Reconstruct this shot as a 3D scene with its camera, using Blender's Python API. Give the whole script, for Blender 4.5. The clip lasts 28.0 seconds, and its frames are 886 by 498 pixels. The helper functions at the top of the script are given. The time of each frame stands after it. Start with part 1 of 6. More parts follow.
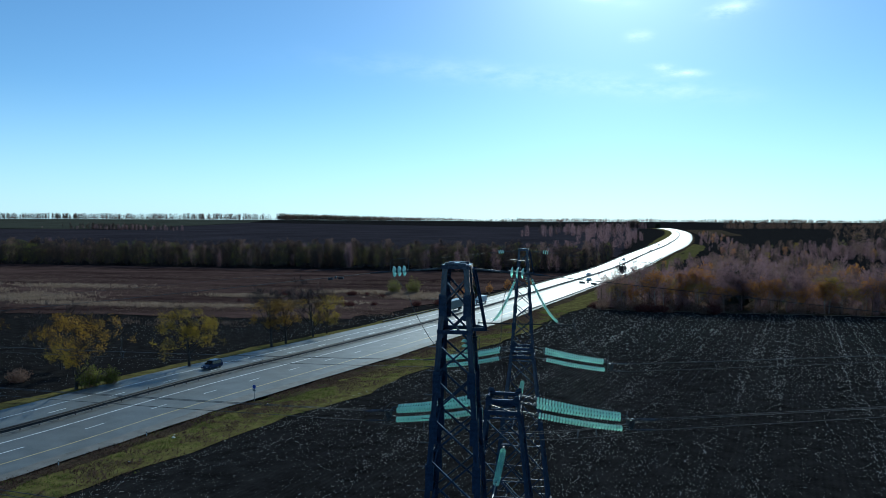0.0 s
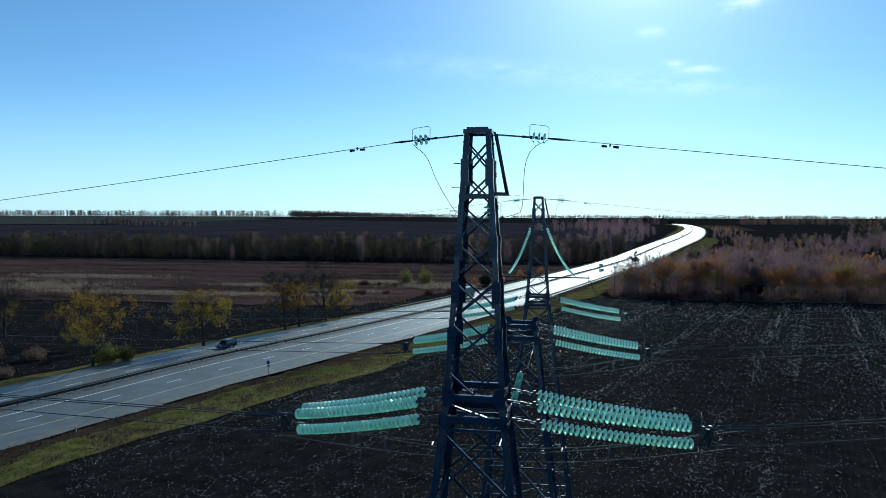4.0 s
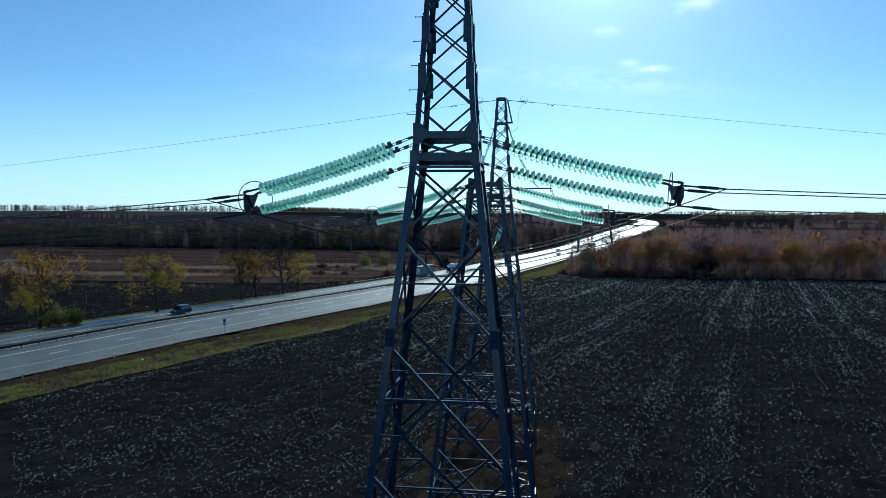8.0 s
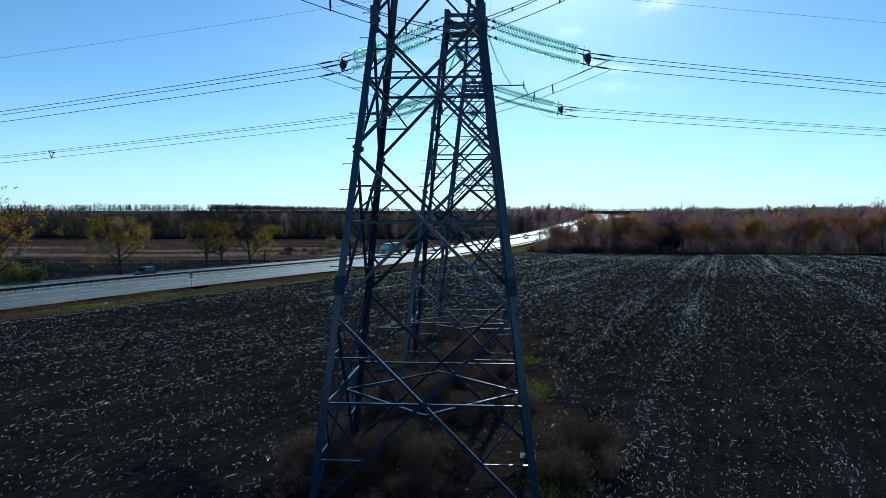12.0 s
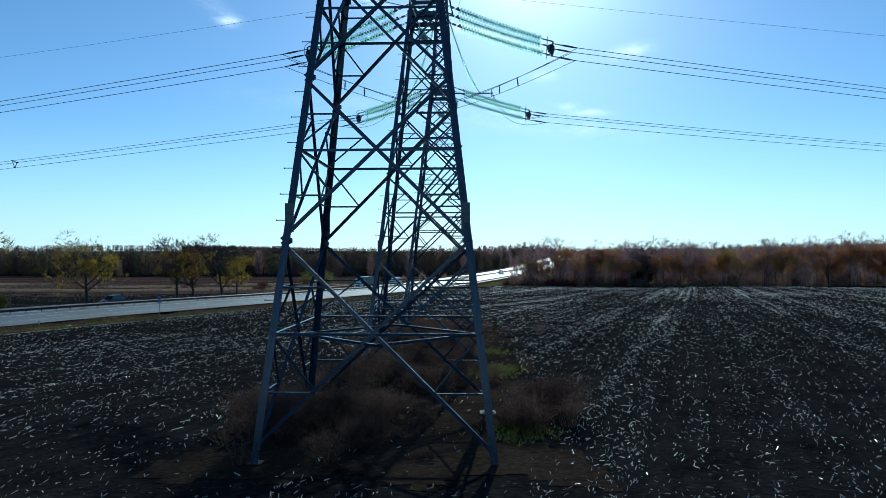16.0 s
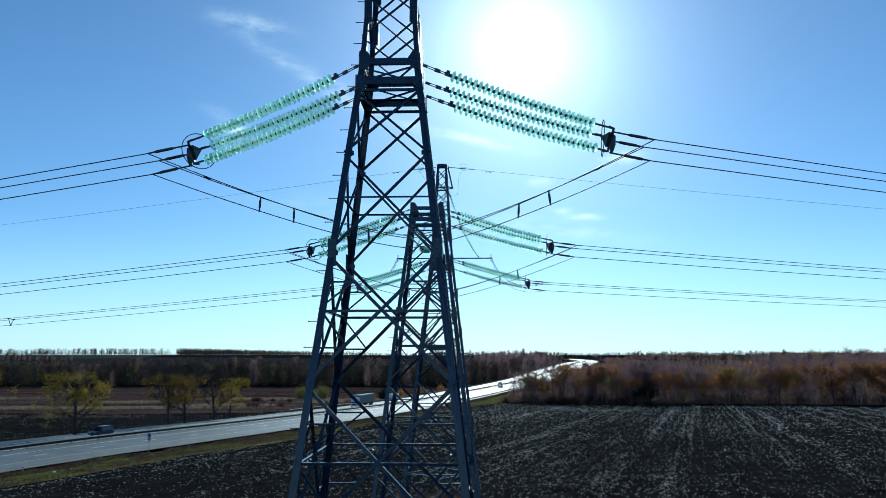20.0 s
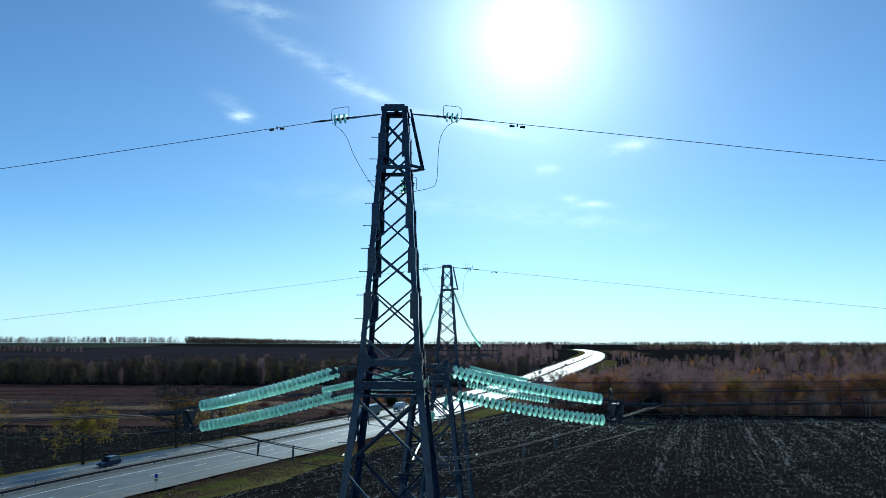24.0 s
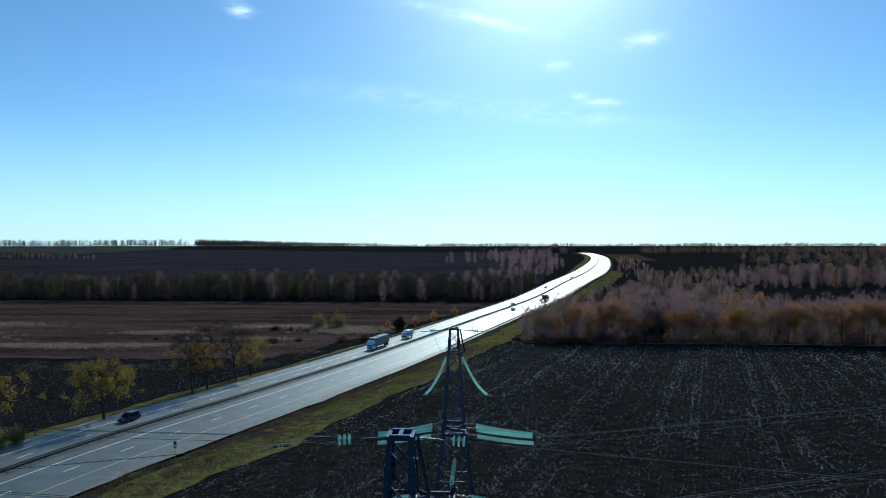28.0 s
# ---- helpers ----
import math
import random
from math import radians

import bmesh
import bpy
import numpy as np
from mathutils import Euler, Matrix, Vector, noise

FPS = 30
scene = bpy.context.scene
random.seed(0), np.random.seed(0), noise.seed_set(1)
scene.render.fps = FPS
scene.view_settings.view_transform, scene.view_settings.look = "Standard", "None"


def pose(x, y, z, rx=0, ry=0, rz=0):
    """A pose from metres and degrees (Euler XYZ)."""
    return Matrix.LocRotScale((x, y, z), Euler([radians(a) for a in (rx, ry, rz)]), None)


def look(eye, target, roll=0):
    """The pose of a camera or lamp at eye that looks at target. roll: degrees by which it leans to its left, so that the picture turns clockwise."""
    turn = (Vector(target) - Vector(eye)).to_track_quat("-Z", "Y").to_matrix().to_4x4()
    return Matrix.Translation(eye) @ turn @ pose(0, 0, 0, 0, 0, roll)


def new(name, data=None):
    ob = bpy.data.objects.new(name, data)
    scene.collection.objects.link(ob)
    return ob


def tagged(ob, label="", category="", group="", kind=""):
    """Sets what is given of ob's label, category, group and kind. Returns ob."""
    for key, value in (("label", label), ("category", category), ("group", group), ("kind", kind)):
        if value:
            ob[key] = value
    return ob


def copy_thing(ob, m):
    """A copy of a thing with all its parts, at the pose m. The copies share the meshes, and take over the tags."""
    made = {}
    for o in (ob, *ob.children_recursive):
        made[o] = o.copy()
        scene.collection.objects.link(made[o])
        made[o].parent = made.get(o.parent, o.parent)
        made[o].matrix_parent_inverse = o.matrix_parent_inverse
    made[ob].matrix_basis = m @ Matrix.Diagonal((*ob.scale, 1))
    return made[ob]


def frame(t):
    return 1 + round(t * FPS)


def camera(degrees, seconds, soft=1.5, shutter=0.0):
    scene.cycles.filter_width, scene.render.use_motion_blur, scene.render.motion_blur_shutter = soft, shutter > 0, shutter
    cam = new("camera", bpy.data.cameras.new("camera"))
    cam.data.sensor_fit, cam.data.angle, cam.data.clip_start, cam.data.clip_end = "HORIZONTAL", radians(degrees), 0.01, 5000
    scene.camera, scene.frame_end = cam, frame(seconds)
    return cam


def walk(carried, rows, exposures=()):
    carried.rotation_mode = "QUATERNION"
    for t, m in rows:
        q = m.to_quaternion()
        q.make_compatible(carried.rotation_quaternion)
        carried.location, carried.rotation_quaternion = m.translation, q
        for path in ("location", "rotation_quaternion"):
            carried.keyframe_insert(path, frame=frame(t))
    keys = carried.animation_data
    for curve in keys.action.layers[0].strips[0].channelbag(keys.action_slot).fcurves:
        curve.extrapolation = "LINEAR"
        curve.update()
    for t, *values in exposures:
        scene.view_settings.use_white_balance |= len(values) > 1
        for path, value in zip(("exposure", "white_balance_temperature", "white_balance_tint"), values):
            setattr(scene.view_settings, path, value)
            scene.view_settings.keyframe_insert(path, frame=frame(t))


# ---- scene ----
cam = camera(63.989, 28.0, soft=0.7)
# seconds, place (m), heading to the right of +y, tilt, lean (degrees)
PATH = [
    (0.0, 2.595, -18.569, 25.570, -9.125, -2.308, 0.239),
    (0.5, 2.466, -18.610, 25.378, -9.228, -2.367, 0.286),
    (1.0, 2.445, -18.680, 25.017, -9.436, -2.392, 0.306),
    (1.5, 2.496, -18.733, 24.548, -9.582, -2.382, 0.280),
    (2.0, 2.515, -18.739, 24.093, -9.674, -2.410, 0.253),
    (2.5, 2.477, -18.745, 23.647, -9.766, -2.447, 0.254),
    (3.0, 2.429, -18.766, 23.168, -9.847, -2.474, 0.249),
    (3.5, 2.400, -18.770, 22.673, -9.939, -2.515, 0.228),
    (5.5, 2.281, -18.940, 19.939, -10.276, -2.623, 0.118),
    (6.0, 2.259, -18.865, 19.096, -10.199, -2.700, 0.164),
    (6.5, 2.223, -18.795, 18.223, -9.816, -2.748, 0.160),
    (7.0, 2.163, -18.745, 17.299, -8.795, -2.792, 0.182),
    (7.5, 2.098, -18.720, 16.350, -7.613, -2.792, 0.243),
    (8.0, 2.045, -18.736, 15.398, -6.646, -2.795, 0.268),
    (8.5, 1.981, -18.773, 14.432, -6.194, -2.780, 0.255),
    (9.0, 1.897, -18.802, 13.442, -5.968, -2.785, 0.231),
    (9.5, 1.814, -18.819, 12.455, -5.851, -2.782, 0.194),
    (10.0, 1.733, -18.835, 11.488, -5.689, -2.814, 0.163),
    (10.5, 1.661, -18.879, 10.629, -5.620, -2.825, 0.142),
    (11.0, 1.610, -18.961, 9.355, -5.481, -2.880, 0.078),
    (11.5, 1.609, -18.938, 8.454, -5.104, -2.830, 0.041),
    (12.0, 1.600, -18.897, 7.426, -4.007, -2.836, -0.008),
    (12.5, 1.607, -18.871, 6.460, -3.233, -2.831, -0.049),
    (14.5, 1.889, -19.029, 4.456, -2.086, -2.599, 0.082),
    (15.0, 2.035, -18.783, 4.564, -2.133, -1.586, 0.076),
    (15.5, 2.103, -18.648, 4.627, -2.091, -0.620, -0.024),
    (16.0, 2.143, -18.642, 4.726, -2.101, 0.458, -0.090),
    (16.5, 2.177, -18.736, 5.027, -2.117, 1.530, -0.066),
    (17.0, 2.179, -18.894, 5.559, -2.159, 2.644, -0.031),
    (17.5, 2.146, -19.032, 6.191, -2.139, 3.714, -0.028),
    (18.0, 2.124, -19.041, 6.848, -2.121, 4.813, -0.034),
    (18.5, 2.109, -18.907, 7.535, -2.077, 5.830, -0.025),
    (19.0, 2.065, -18.738, 8.238, -2.030, 6.933, -0.020),
    (19.5, 2.024, -18.622, 8.936, -1.955, 7.969, -0.025),
    (20.0, 2.005, -18.595, 9.631, -1.914, 8.722, -0.020),
    (20.5, 2.011, -18.650, 10.336, -1.926, 8.811, -0.028),
    (21.0, 2.042, -18.724, 11.086, -1.957, 8.888, -0.068),
    (21.5, 2.081, -18.765, 11.919, -2.002, 8.912, -0.093),
    (22.0, 2.105, -18.771, 12.839, -2.028, 8.942, -0.081),
    (22.5, 2.115, -18.751, 13.790, -2.234, 8.978, -0.044),
    (24.5, 2.176, -19.203, 19.482, -2.512, 6.825, 0.086),
    (25.0, 2.190, -19.118, 21.070, -2.551, 5.818, 0.064),
    (25.5, 2.232, -19.060, 22.599, -2.629, 4.844, 0.037),
    (26.0, 2.306, -19.013, 24.070, -2.685, 3.750, 0.007),
    (26.5, 2.348, -19.017, 25.463, -2.730, 2.755, -0.016),
    (27.0, 2.356, -19.097, 26.842, -2.805, 1.709, -0.034),
    (27.5, 2.333, -19.219, 28.234, -2.974, 0.693, -0.054),
    (28.0, 2.179, -19.336, 29.588, -3.037, -0.338, -0.067),
]
EXPOSURES = ((0.0, 0.22, 5420.0, -8.0), (28.0, 0.22, 5420.0, -8.0))
SKY_STRENGTH, SUN_STRENGTH = 0.096, 2.8


def eye_row(t, x, y, z, heading, tilt, lean):
    a, b = radians(heading), radians(tilt)
    ahead = Vector((math.sin(a) * math.cos(b), math.cos(a) * math.cos(b), math.sin(b)))
    eye = Vector((x, y, z))
    return t, look(eye, eye + ahead * 50, lean)


walk(cam, [eye_row(*r) for r in PATH], EXPOSURES)

# ---- sky and sun ----
SUN_AZ, SUN_EL = 4.8, 24.5            # degrees right of +y, degrees up
world = bpy.data.worlds.new("sky")
scene.world = world
world.use_nodes = True
wn, wl = world.node_tree.nodes, world.node_tree.links
sky = wn.new("ShaderNodeTexSky")
sky.sky_type, sky.sun_disc = "NISHITA", False
sky.sun_elevation, sky.sun_rotation = radians(SUN_EL), radians(SUN_AZ)
sky.altitude, sky.air_density, sky.dust_density, sky.ozone_density = 150, 0.8, 0.1, 4.0
# pale haze low over the land
wc = wn.new("ShaderNodeTexCoord")
sep, hz, hp, hm = wn.new("ShaderNodeSeparateXYZ"), wn.new("ShaderNodeMapRange"), wn.new("ShaderNodeMath"), wn.new("ShaderNodeMix")
hz.inputs["From Min"].default_value, hz.inputs["From Max"].default_value = math.sin(radians(10.5)), math.sin(radians(-0.5))
hz.inputs["To Max"].default_value = 0.85
hp.operation, hp.inputs[1].default_value = "POWER", 1.6
hm.data_type = "RGBA"
hm.inputs["B"].default_value = (5.9, 7.5, 8.6, 1)
wl.new(wc.outputs["Generated"], sep.inputs[0]), wl.new(sep.outputs["Z"], hz.inputs["Value"]), wl.new(hz.outputs[0], hp.inputs[0])
wl.new(hp.outputs[0], hm.inputs["Factor"]), wl.new(sky.outputs[0], hm.inputs["A"])
# thin high clouds: heading and height of the middle, half length and half width, slant (degrees), density
CLOUDS = ((-18.9, 17.6, 0.72, 0.36, -4, 1.2), (-20.0, 18.5, 1.3, 0.55, -20, 0.2), (-7.6, 19.6, 3.6, 0.42, -21, 0.32), (0.6, 17.5, 3.6, 0.36, -13, 0.6),
          (-15.0, 23.0, 3.6, 0.6, -24, 0.24), (-10.4, 20.8, 2.6, 0.8, -28, 0.3), (-18.0, 25.5, 2.4, 0.6, -5, 0.4), (12.6, 15.4, 1.5, 0.5, 8, 0.7), (9.4, 11.1, 1.25, 0.25, -3, 1.0),
          (7.9, 11.6, 0.9, 0.25, -3, 0.7), (6.1, 14.0, 0.8, 0.35, 0, 0.6), (-3.0, 11.3, 11.0, 0.8, -6, 0.24), (8.5, 10.0, 5.0, 0.7, -8, 0.2))
wm, wt, wr, wx = wn.new("ShaderNodeMapping"), wn.new("ShaderNodeTexNoise"), wn.new("ShaderNodeMapRange"), wn.new("ShaderNodeMix")
wm.inputs["Scale"].default_value, wm.inputs["Rotation"].default_value = (1.0, 1.0, 2.6), (0.0, 0.3, 0.0)
wt.inputs["Scale"].default_value, wt.inputs["Detail"].default_value, wt.inputs["Roughness"].default_value = 26.0, 7, 0.62
wr.inputs["From Min"].default_value, wr.inputs["From Max"].default_value = 0.33, 0.68
wl.new(wc.outputs["Generated"], wm.inputs["Vector"]), wl.new(wm.outputs[0], wt.inputs["Vector"]), wl.new(wt.outputs["Fac"], wr.inputs["Value"])


def sky_math(op, a, b):
    n = wn.new("ShaderNodeMath")
    n.operation = op
    for k, v in enumerate((a, b)):
        if isinstance(v, (int, float)):
            n.inputs[k].default_value = v
        else:
            wl.new(v, n.inputs[k])
    return n.outputs[0]


cover = 0.0
for az, el, long, wide, slant, density in CLOUDS:
    a, e, r = radians(az), radians(el), radians(slant)
    east, rise = Vector((math.cos(a), -math.sin(a), 0)), Vector((-math.sin(a) * math.sin(e), -math.cos(a) * math.sin(e), math.cos(e)))
    squares = []
    for axis, size in ((east * math.cos(r) + rise * math.sin(r), long), (rise * math.cos(r) - east * math.sin(r), wide)):
        dp = wn.new("ShaderNodeVectorMath")
        dp.operation, dp.inputs[1].default_value = "DOT_PRODUCT", axis / math.sin(radians(size))
        wl.new(wc.outputs["Generated"], dp.inputs[0])
        squares.append(sky_math("MULTIPLY", dp.outputs["Value"], dp.outputs["Value"]))
    puff = sky_math("EXPONENT", sky_math("MULTIPLY", sky_math("ADD", *squares), -1.0), 0.0)
    cover = sky_math("ADD", sky_math("MULTIPLY", puff, density), cover)
wx.data_type = "RGBA"
wx.inputs["B"].default_value = (10.0, 10.4, 10.8, 1)
wl.new(sky_math("MINIMUM", sky_math("MULTIPLY", cover, wr.outputs[0]), 0.85), wx.inputs["Factor"]), wl.new(hm.outputs["Result"], wx.inputs["A"])
# the bright aureole and glare close round the sun, painted into the sky
dot, ang, fall, ex, glow = wn.new("ShaderNodeVectorMath"), wn.new("ShaderNodeMath"), wn.new("ShaderNodeMath"), wn.new("ShaderNodeMath"), wn.new("ShaderNodeMix")
dot.operation, ang.operation, fall.operation, ex.operation = "DOT_PRODUCT", "ARCCOSINE", "MULTIPLY", "EXPONENT"
sun_from = Vector((math.sin(radians(SUN_AZ)) * math.cos(radians(SUN_EL)), math.cos(radians(SUN_AZ)) * math.cos(radians(SUN_EL)), math.sin(radians(SUN_EL))))
dot.inputs[1].default_value = sun_from
fall.inputs[1].default_value = -1 / radians(4.4)
glow.data_type, glow.blend_type = "RGBA", "ADD"
glow.inputs["B"].default_value = (16.0, 16.0, 15.6, 1)
wl.new(wc.outputs["Generated"], dot.inputs[0]), wl.new(dot.outputs["Value"], ang.inputs[0]), wl.new(ang.outputs[0], fall.inputs[0]), wl.new(fall.outputs[0], ex.inputs[0])
wl.new(ex.outputs[0], glow.inputs["Factor"]), wl.new(wx.outputs["Result"], glow.inputs["A"])
# and a wide, weak glow round it, lens flare painted into the sky colour
fall2, ex2, veil = wn.new("ShaderNodeMath"), wn.new("ShaderNodeMath"), wn.new("ShaderNodeMix")
fall2.operation, ex2.operation = "MULTIPLY", "EXPONENT"
fall2.inputs[1].default_value = -1 / radians(13.0)
veil.data_type, veil.blend_type = "RGBA", "ADD"
veil.inputs["B"].default_value = (0.9, 1.1, 1.3, 1)
wl.new(ang.outputs[0], fall2.inputs[0]), wl.new(fall2.outputs[0], ex2.inputs[0]), wl.new(ex2.outputs[0], veil.inputs["Factor"])
wl.new(glow.outputs["Result"], veil.inputs["A"])
wl.new(veil.outputs["Result"], wn["Background"].inputs[0])
wn["Background"].inputs[1].default_value = SKY_STRENGTH
sun = new("sun", bpy.data.lights.new("sun", "SUN"))
sun.data.energy, sun.data.angle, sun.data.color = SUN_STRENGTH, radians(0.55), (1.0, 0.95, 0.87)
sun.matrix_world = look(sun_from * 200, (0, 0, 0))


# ---- materials ----
def mat(name, color, rough=0.7, metal=0.0, vary=0.25, scale=1.0, bump=0.0, color2=None, fine=8.0, spec=0.5, island=0.0, coords="Object", stretch=None):
    """A surface with variation at two scales: broad patches and fine grain."""
    m = bpy.data.materials.new(name)
    m.use_nodes = True
    n, l = m.node_tree.nodes, m.node_tree.links
    b = n["Principled BSDF"]
    b.inputs["Roughness"].default_value, b.inputs["Metallic"].default_value = rough, metal
    b.inputs["Specular IOR Level"].default_value = spec
    c2 = color2 or tuple(min(1, c * (1 + 2 * vary)) for c in color)
    c1 = tuple(c * (1 - vary) for c in color)
    if coords == "Position":
        src = n.new("ShaderNodeNewGeometry").outputs["Position"]
    else:
        src = n.new("ShaderNodeTexCoord").outputs["Object"]
    if stretch:
        mp = n.new("ShaderNodeMapping")
        mp.inputs["Scale"].default_value = stretch
        l.new(src, mp.inputs["Vector"])
        src = mp.outputs[0]
    big, small = n.new("ShaderNodeTexNoise"), n.new("ShaderNodeTexNoise")
    big.inputs["Scale"].default_value, big.inputs["Detail"].default_value = scale, 4
    small.inputs["Scale"].default_value, small.inputs["Detail"].default_value = scale * fine, 6
    l.new(src, big.inputs["Vector"]), l.new(src, small.inputs["Vector"])
    add = n.new("ShaderNodeMath")
    add.operation = "ADD"
    l.new(big.outputs["Fac"], add.inputs[0]), l.new(small.outputs["Fac"], add.inputs[1])
    last = add.outputs[0]
    if island:
        geo, mul, add2 = n.new("ShaderNodeNewGeometry"), n.new("ShaderNodeMath"), n.new("ShaderNodeMath")
        mul.operation, add2.operation = "MULTIPLY_ADD", "ADD"
        l.new(geo.outputs["Random Per Island"], mul.inputs[0])
        mul.inputs[1].default_value, mul.inputs[2].default_value = island, -island / 2
        l.new(last, add2.inputs[0]), l.new(mul.outputs[0], add2.inputs[1])
        last = add2.outputs[0]
    ramp = n.new("ShaderNodeMapRange")
    ramp.inputs["From Min"].default_value, ramp.inputs["From Max"].default_value = 0.7, 1.3
    l.new(last, ramp.inputs["Value"])
    mix = n.new("ShaderNodeMix")
    mix.data_type = "RGBA"
    mix.inputs["A"].default_value, mix.inputs["B"].default_value = (*c1, 1), (*c2, 1)
    l.new(ramp.outputs[0], mix.inputs["Factor"])
    l.new(mix.outputs["Result"], b.inputs["Base Color"])
    if bump:
        bp = n.new("ShaderNodeBump")
        bp.inputs["Strength"].default_value, bp.inputs["Distance"].default_value = 1.0, bump
        l.new(small.outputs["Fac"], bp.inputs["Height"]), l.new(bp.outputs[0], b.inputs["Normal"])
    return m


def leaf_mat(name, color, color2, through_light=0.5):
    """Leaves: matt, with light coming through."""
    m = mat(name, color, 0.75, 0, 0.3, 0.6, 0, color2, 6, 0.15, 0.7)
    n, l = m.node_tree.nodes, m.node_tree.links
    b, out = n["Principled BSDF"], n["Material Output"]
    tr, mx = n.new("ShaderNodeBsdfTranslucent"), n.new("ShaderNodeMixShader")
    l.new(b.inputs["Base Color"].links[0].from_socket, tr.inputs["Color"])
    mx.inputs[0].default_value = through_light
    l.new(b.outputs[0], mx.inputs[1]), l.new(tr.outputs[0], mx.inputs[2]), l.new(mx.outputs[0], out.inputs["Surface"])
    return m


def glass_mat(name, tint, glow, clear, rough):
    """Green toughened glass of the insulator discs: light scatters forwards through it, gloss on top."""
    m = bpy.data.materials.new(name)
    m.use_nodes = True
    n, l = m.node_tree.nodes, m.node_tree.links
    n.remove(n["Principled BSDF"])
    out = n["Material Output"]
    rf, tr, gl, cl = n.new("ShaderNodeBsdfRefraction"), n.new("ShaderNodeBsdfTranslucent"), n.new("ShaderNodeBsdfGlossy"), n.new("ShaderNodeBsdfTransparent")
    rf.inputs["Color"].default_value, rf.inputs["Roughness"].default_value, rf.inputs["IOR"].default_value = (*tint, 1), 0.42, 1.42
    tr.inputs["Color"].default_value, cl.inputs["Color"].default_value = (*glow, 1), (*clear, 1)
    gl.inputs["Color"].default_value, gl.inputs["Roughness"].default_value = (0.9, 1.0, 0.97, 1), rough
    m1, m2, m3 = n.new("ShaderNodeMixShader"), n.new("ShaderNodeMixShader"), n.new("ShaderNodeMixShader")
    for mx, a, b, f in ((m1, rf, tr, 0.36), (m2, m1, gl, 0.30), (m3, m2, cl, 0.10)):
        mx.inputs[0].default_value = f
        l.new(a.outputs[0], mx.inputs[1]), l.new(b.outputs[0], mx.inputs[2])
    l.new(m3.outputs[0], out.inputs["Surface"])
    return m


# Much darker and bluer than zinc: the towers' backlit shade is in this colour.
M_STEEL = mat("backlit_galvanised_steel", (0.016, 0.027, 0.053), 0.20, 0.0, 0.40, 1.5, 0.003, None, 12, 0.36)
M_HARD = mat("dark_fitting_steel", (0.06, 0.065, 0.075), 0.45, 0.7, 0.3, 3.0, 0.0)
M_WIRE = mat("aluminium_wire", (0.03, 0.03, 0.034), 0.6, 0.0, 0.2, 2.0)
M_GLASS = glass_mat("green_insulator_glass", (0.74, 1.0, 0.90), (0.54, 1.0, 0.84), (0.86, 1.0, 0.96), 0.12)
M_ASPH = mat("asphalt", (0.098, 0.103, 0.098), 0.56, 0, 0.25, 0.35, 0.01, None, 60, 0.38, 0, "Position")
M_PATCH = mat("pale_dusty_shoulder", (0.13, 0.12, 0.105), 0.7, 0, 0.3, 0.5, 0.01, None, 30, 0.3, 0, "Position")
M_WHITE = mat("white_road_paint", (0.72, 0.72, 0.70), 0.6, 0, 0.2, 0.8, 0, None, 20, 0.5, 0, "Position")
M_YELLOW = mat("yellow_road_paint", (0.55, 0.42, 0.16), 0.5, 0, 0.2, 0.8, 0, None, 20, 0.4, 0, "Position")
M_SOIL = mat("ploughed_black_soil", (0.0118, 0.0112, 0.0115), 0.95, 0, 0.45, 0.45, 0.05, (0.0255, 0.024, 0.0235), 14, 0.0, 0, "Position")


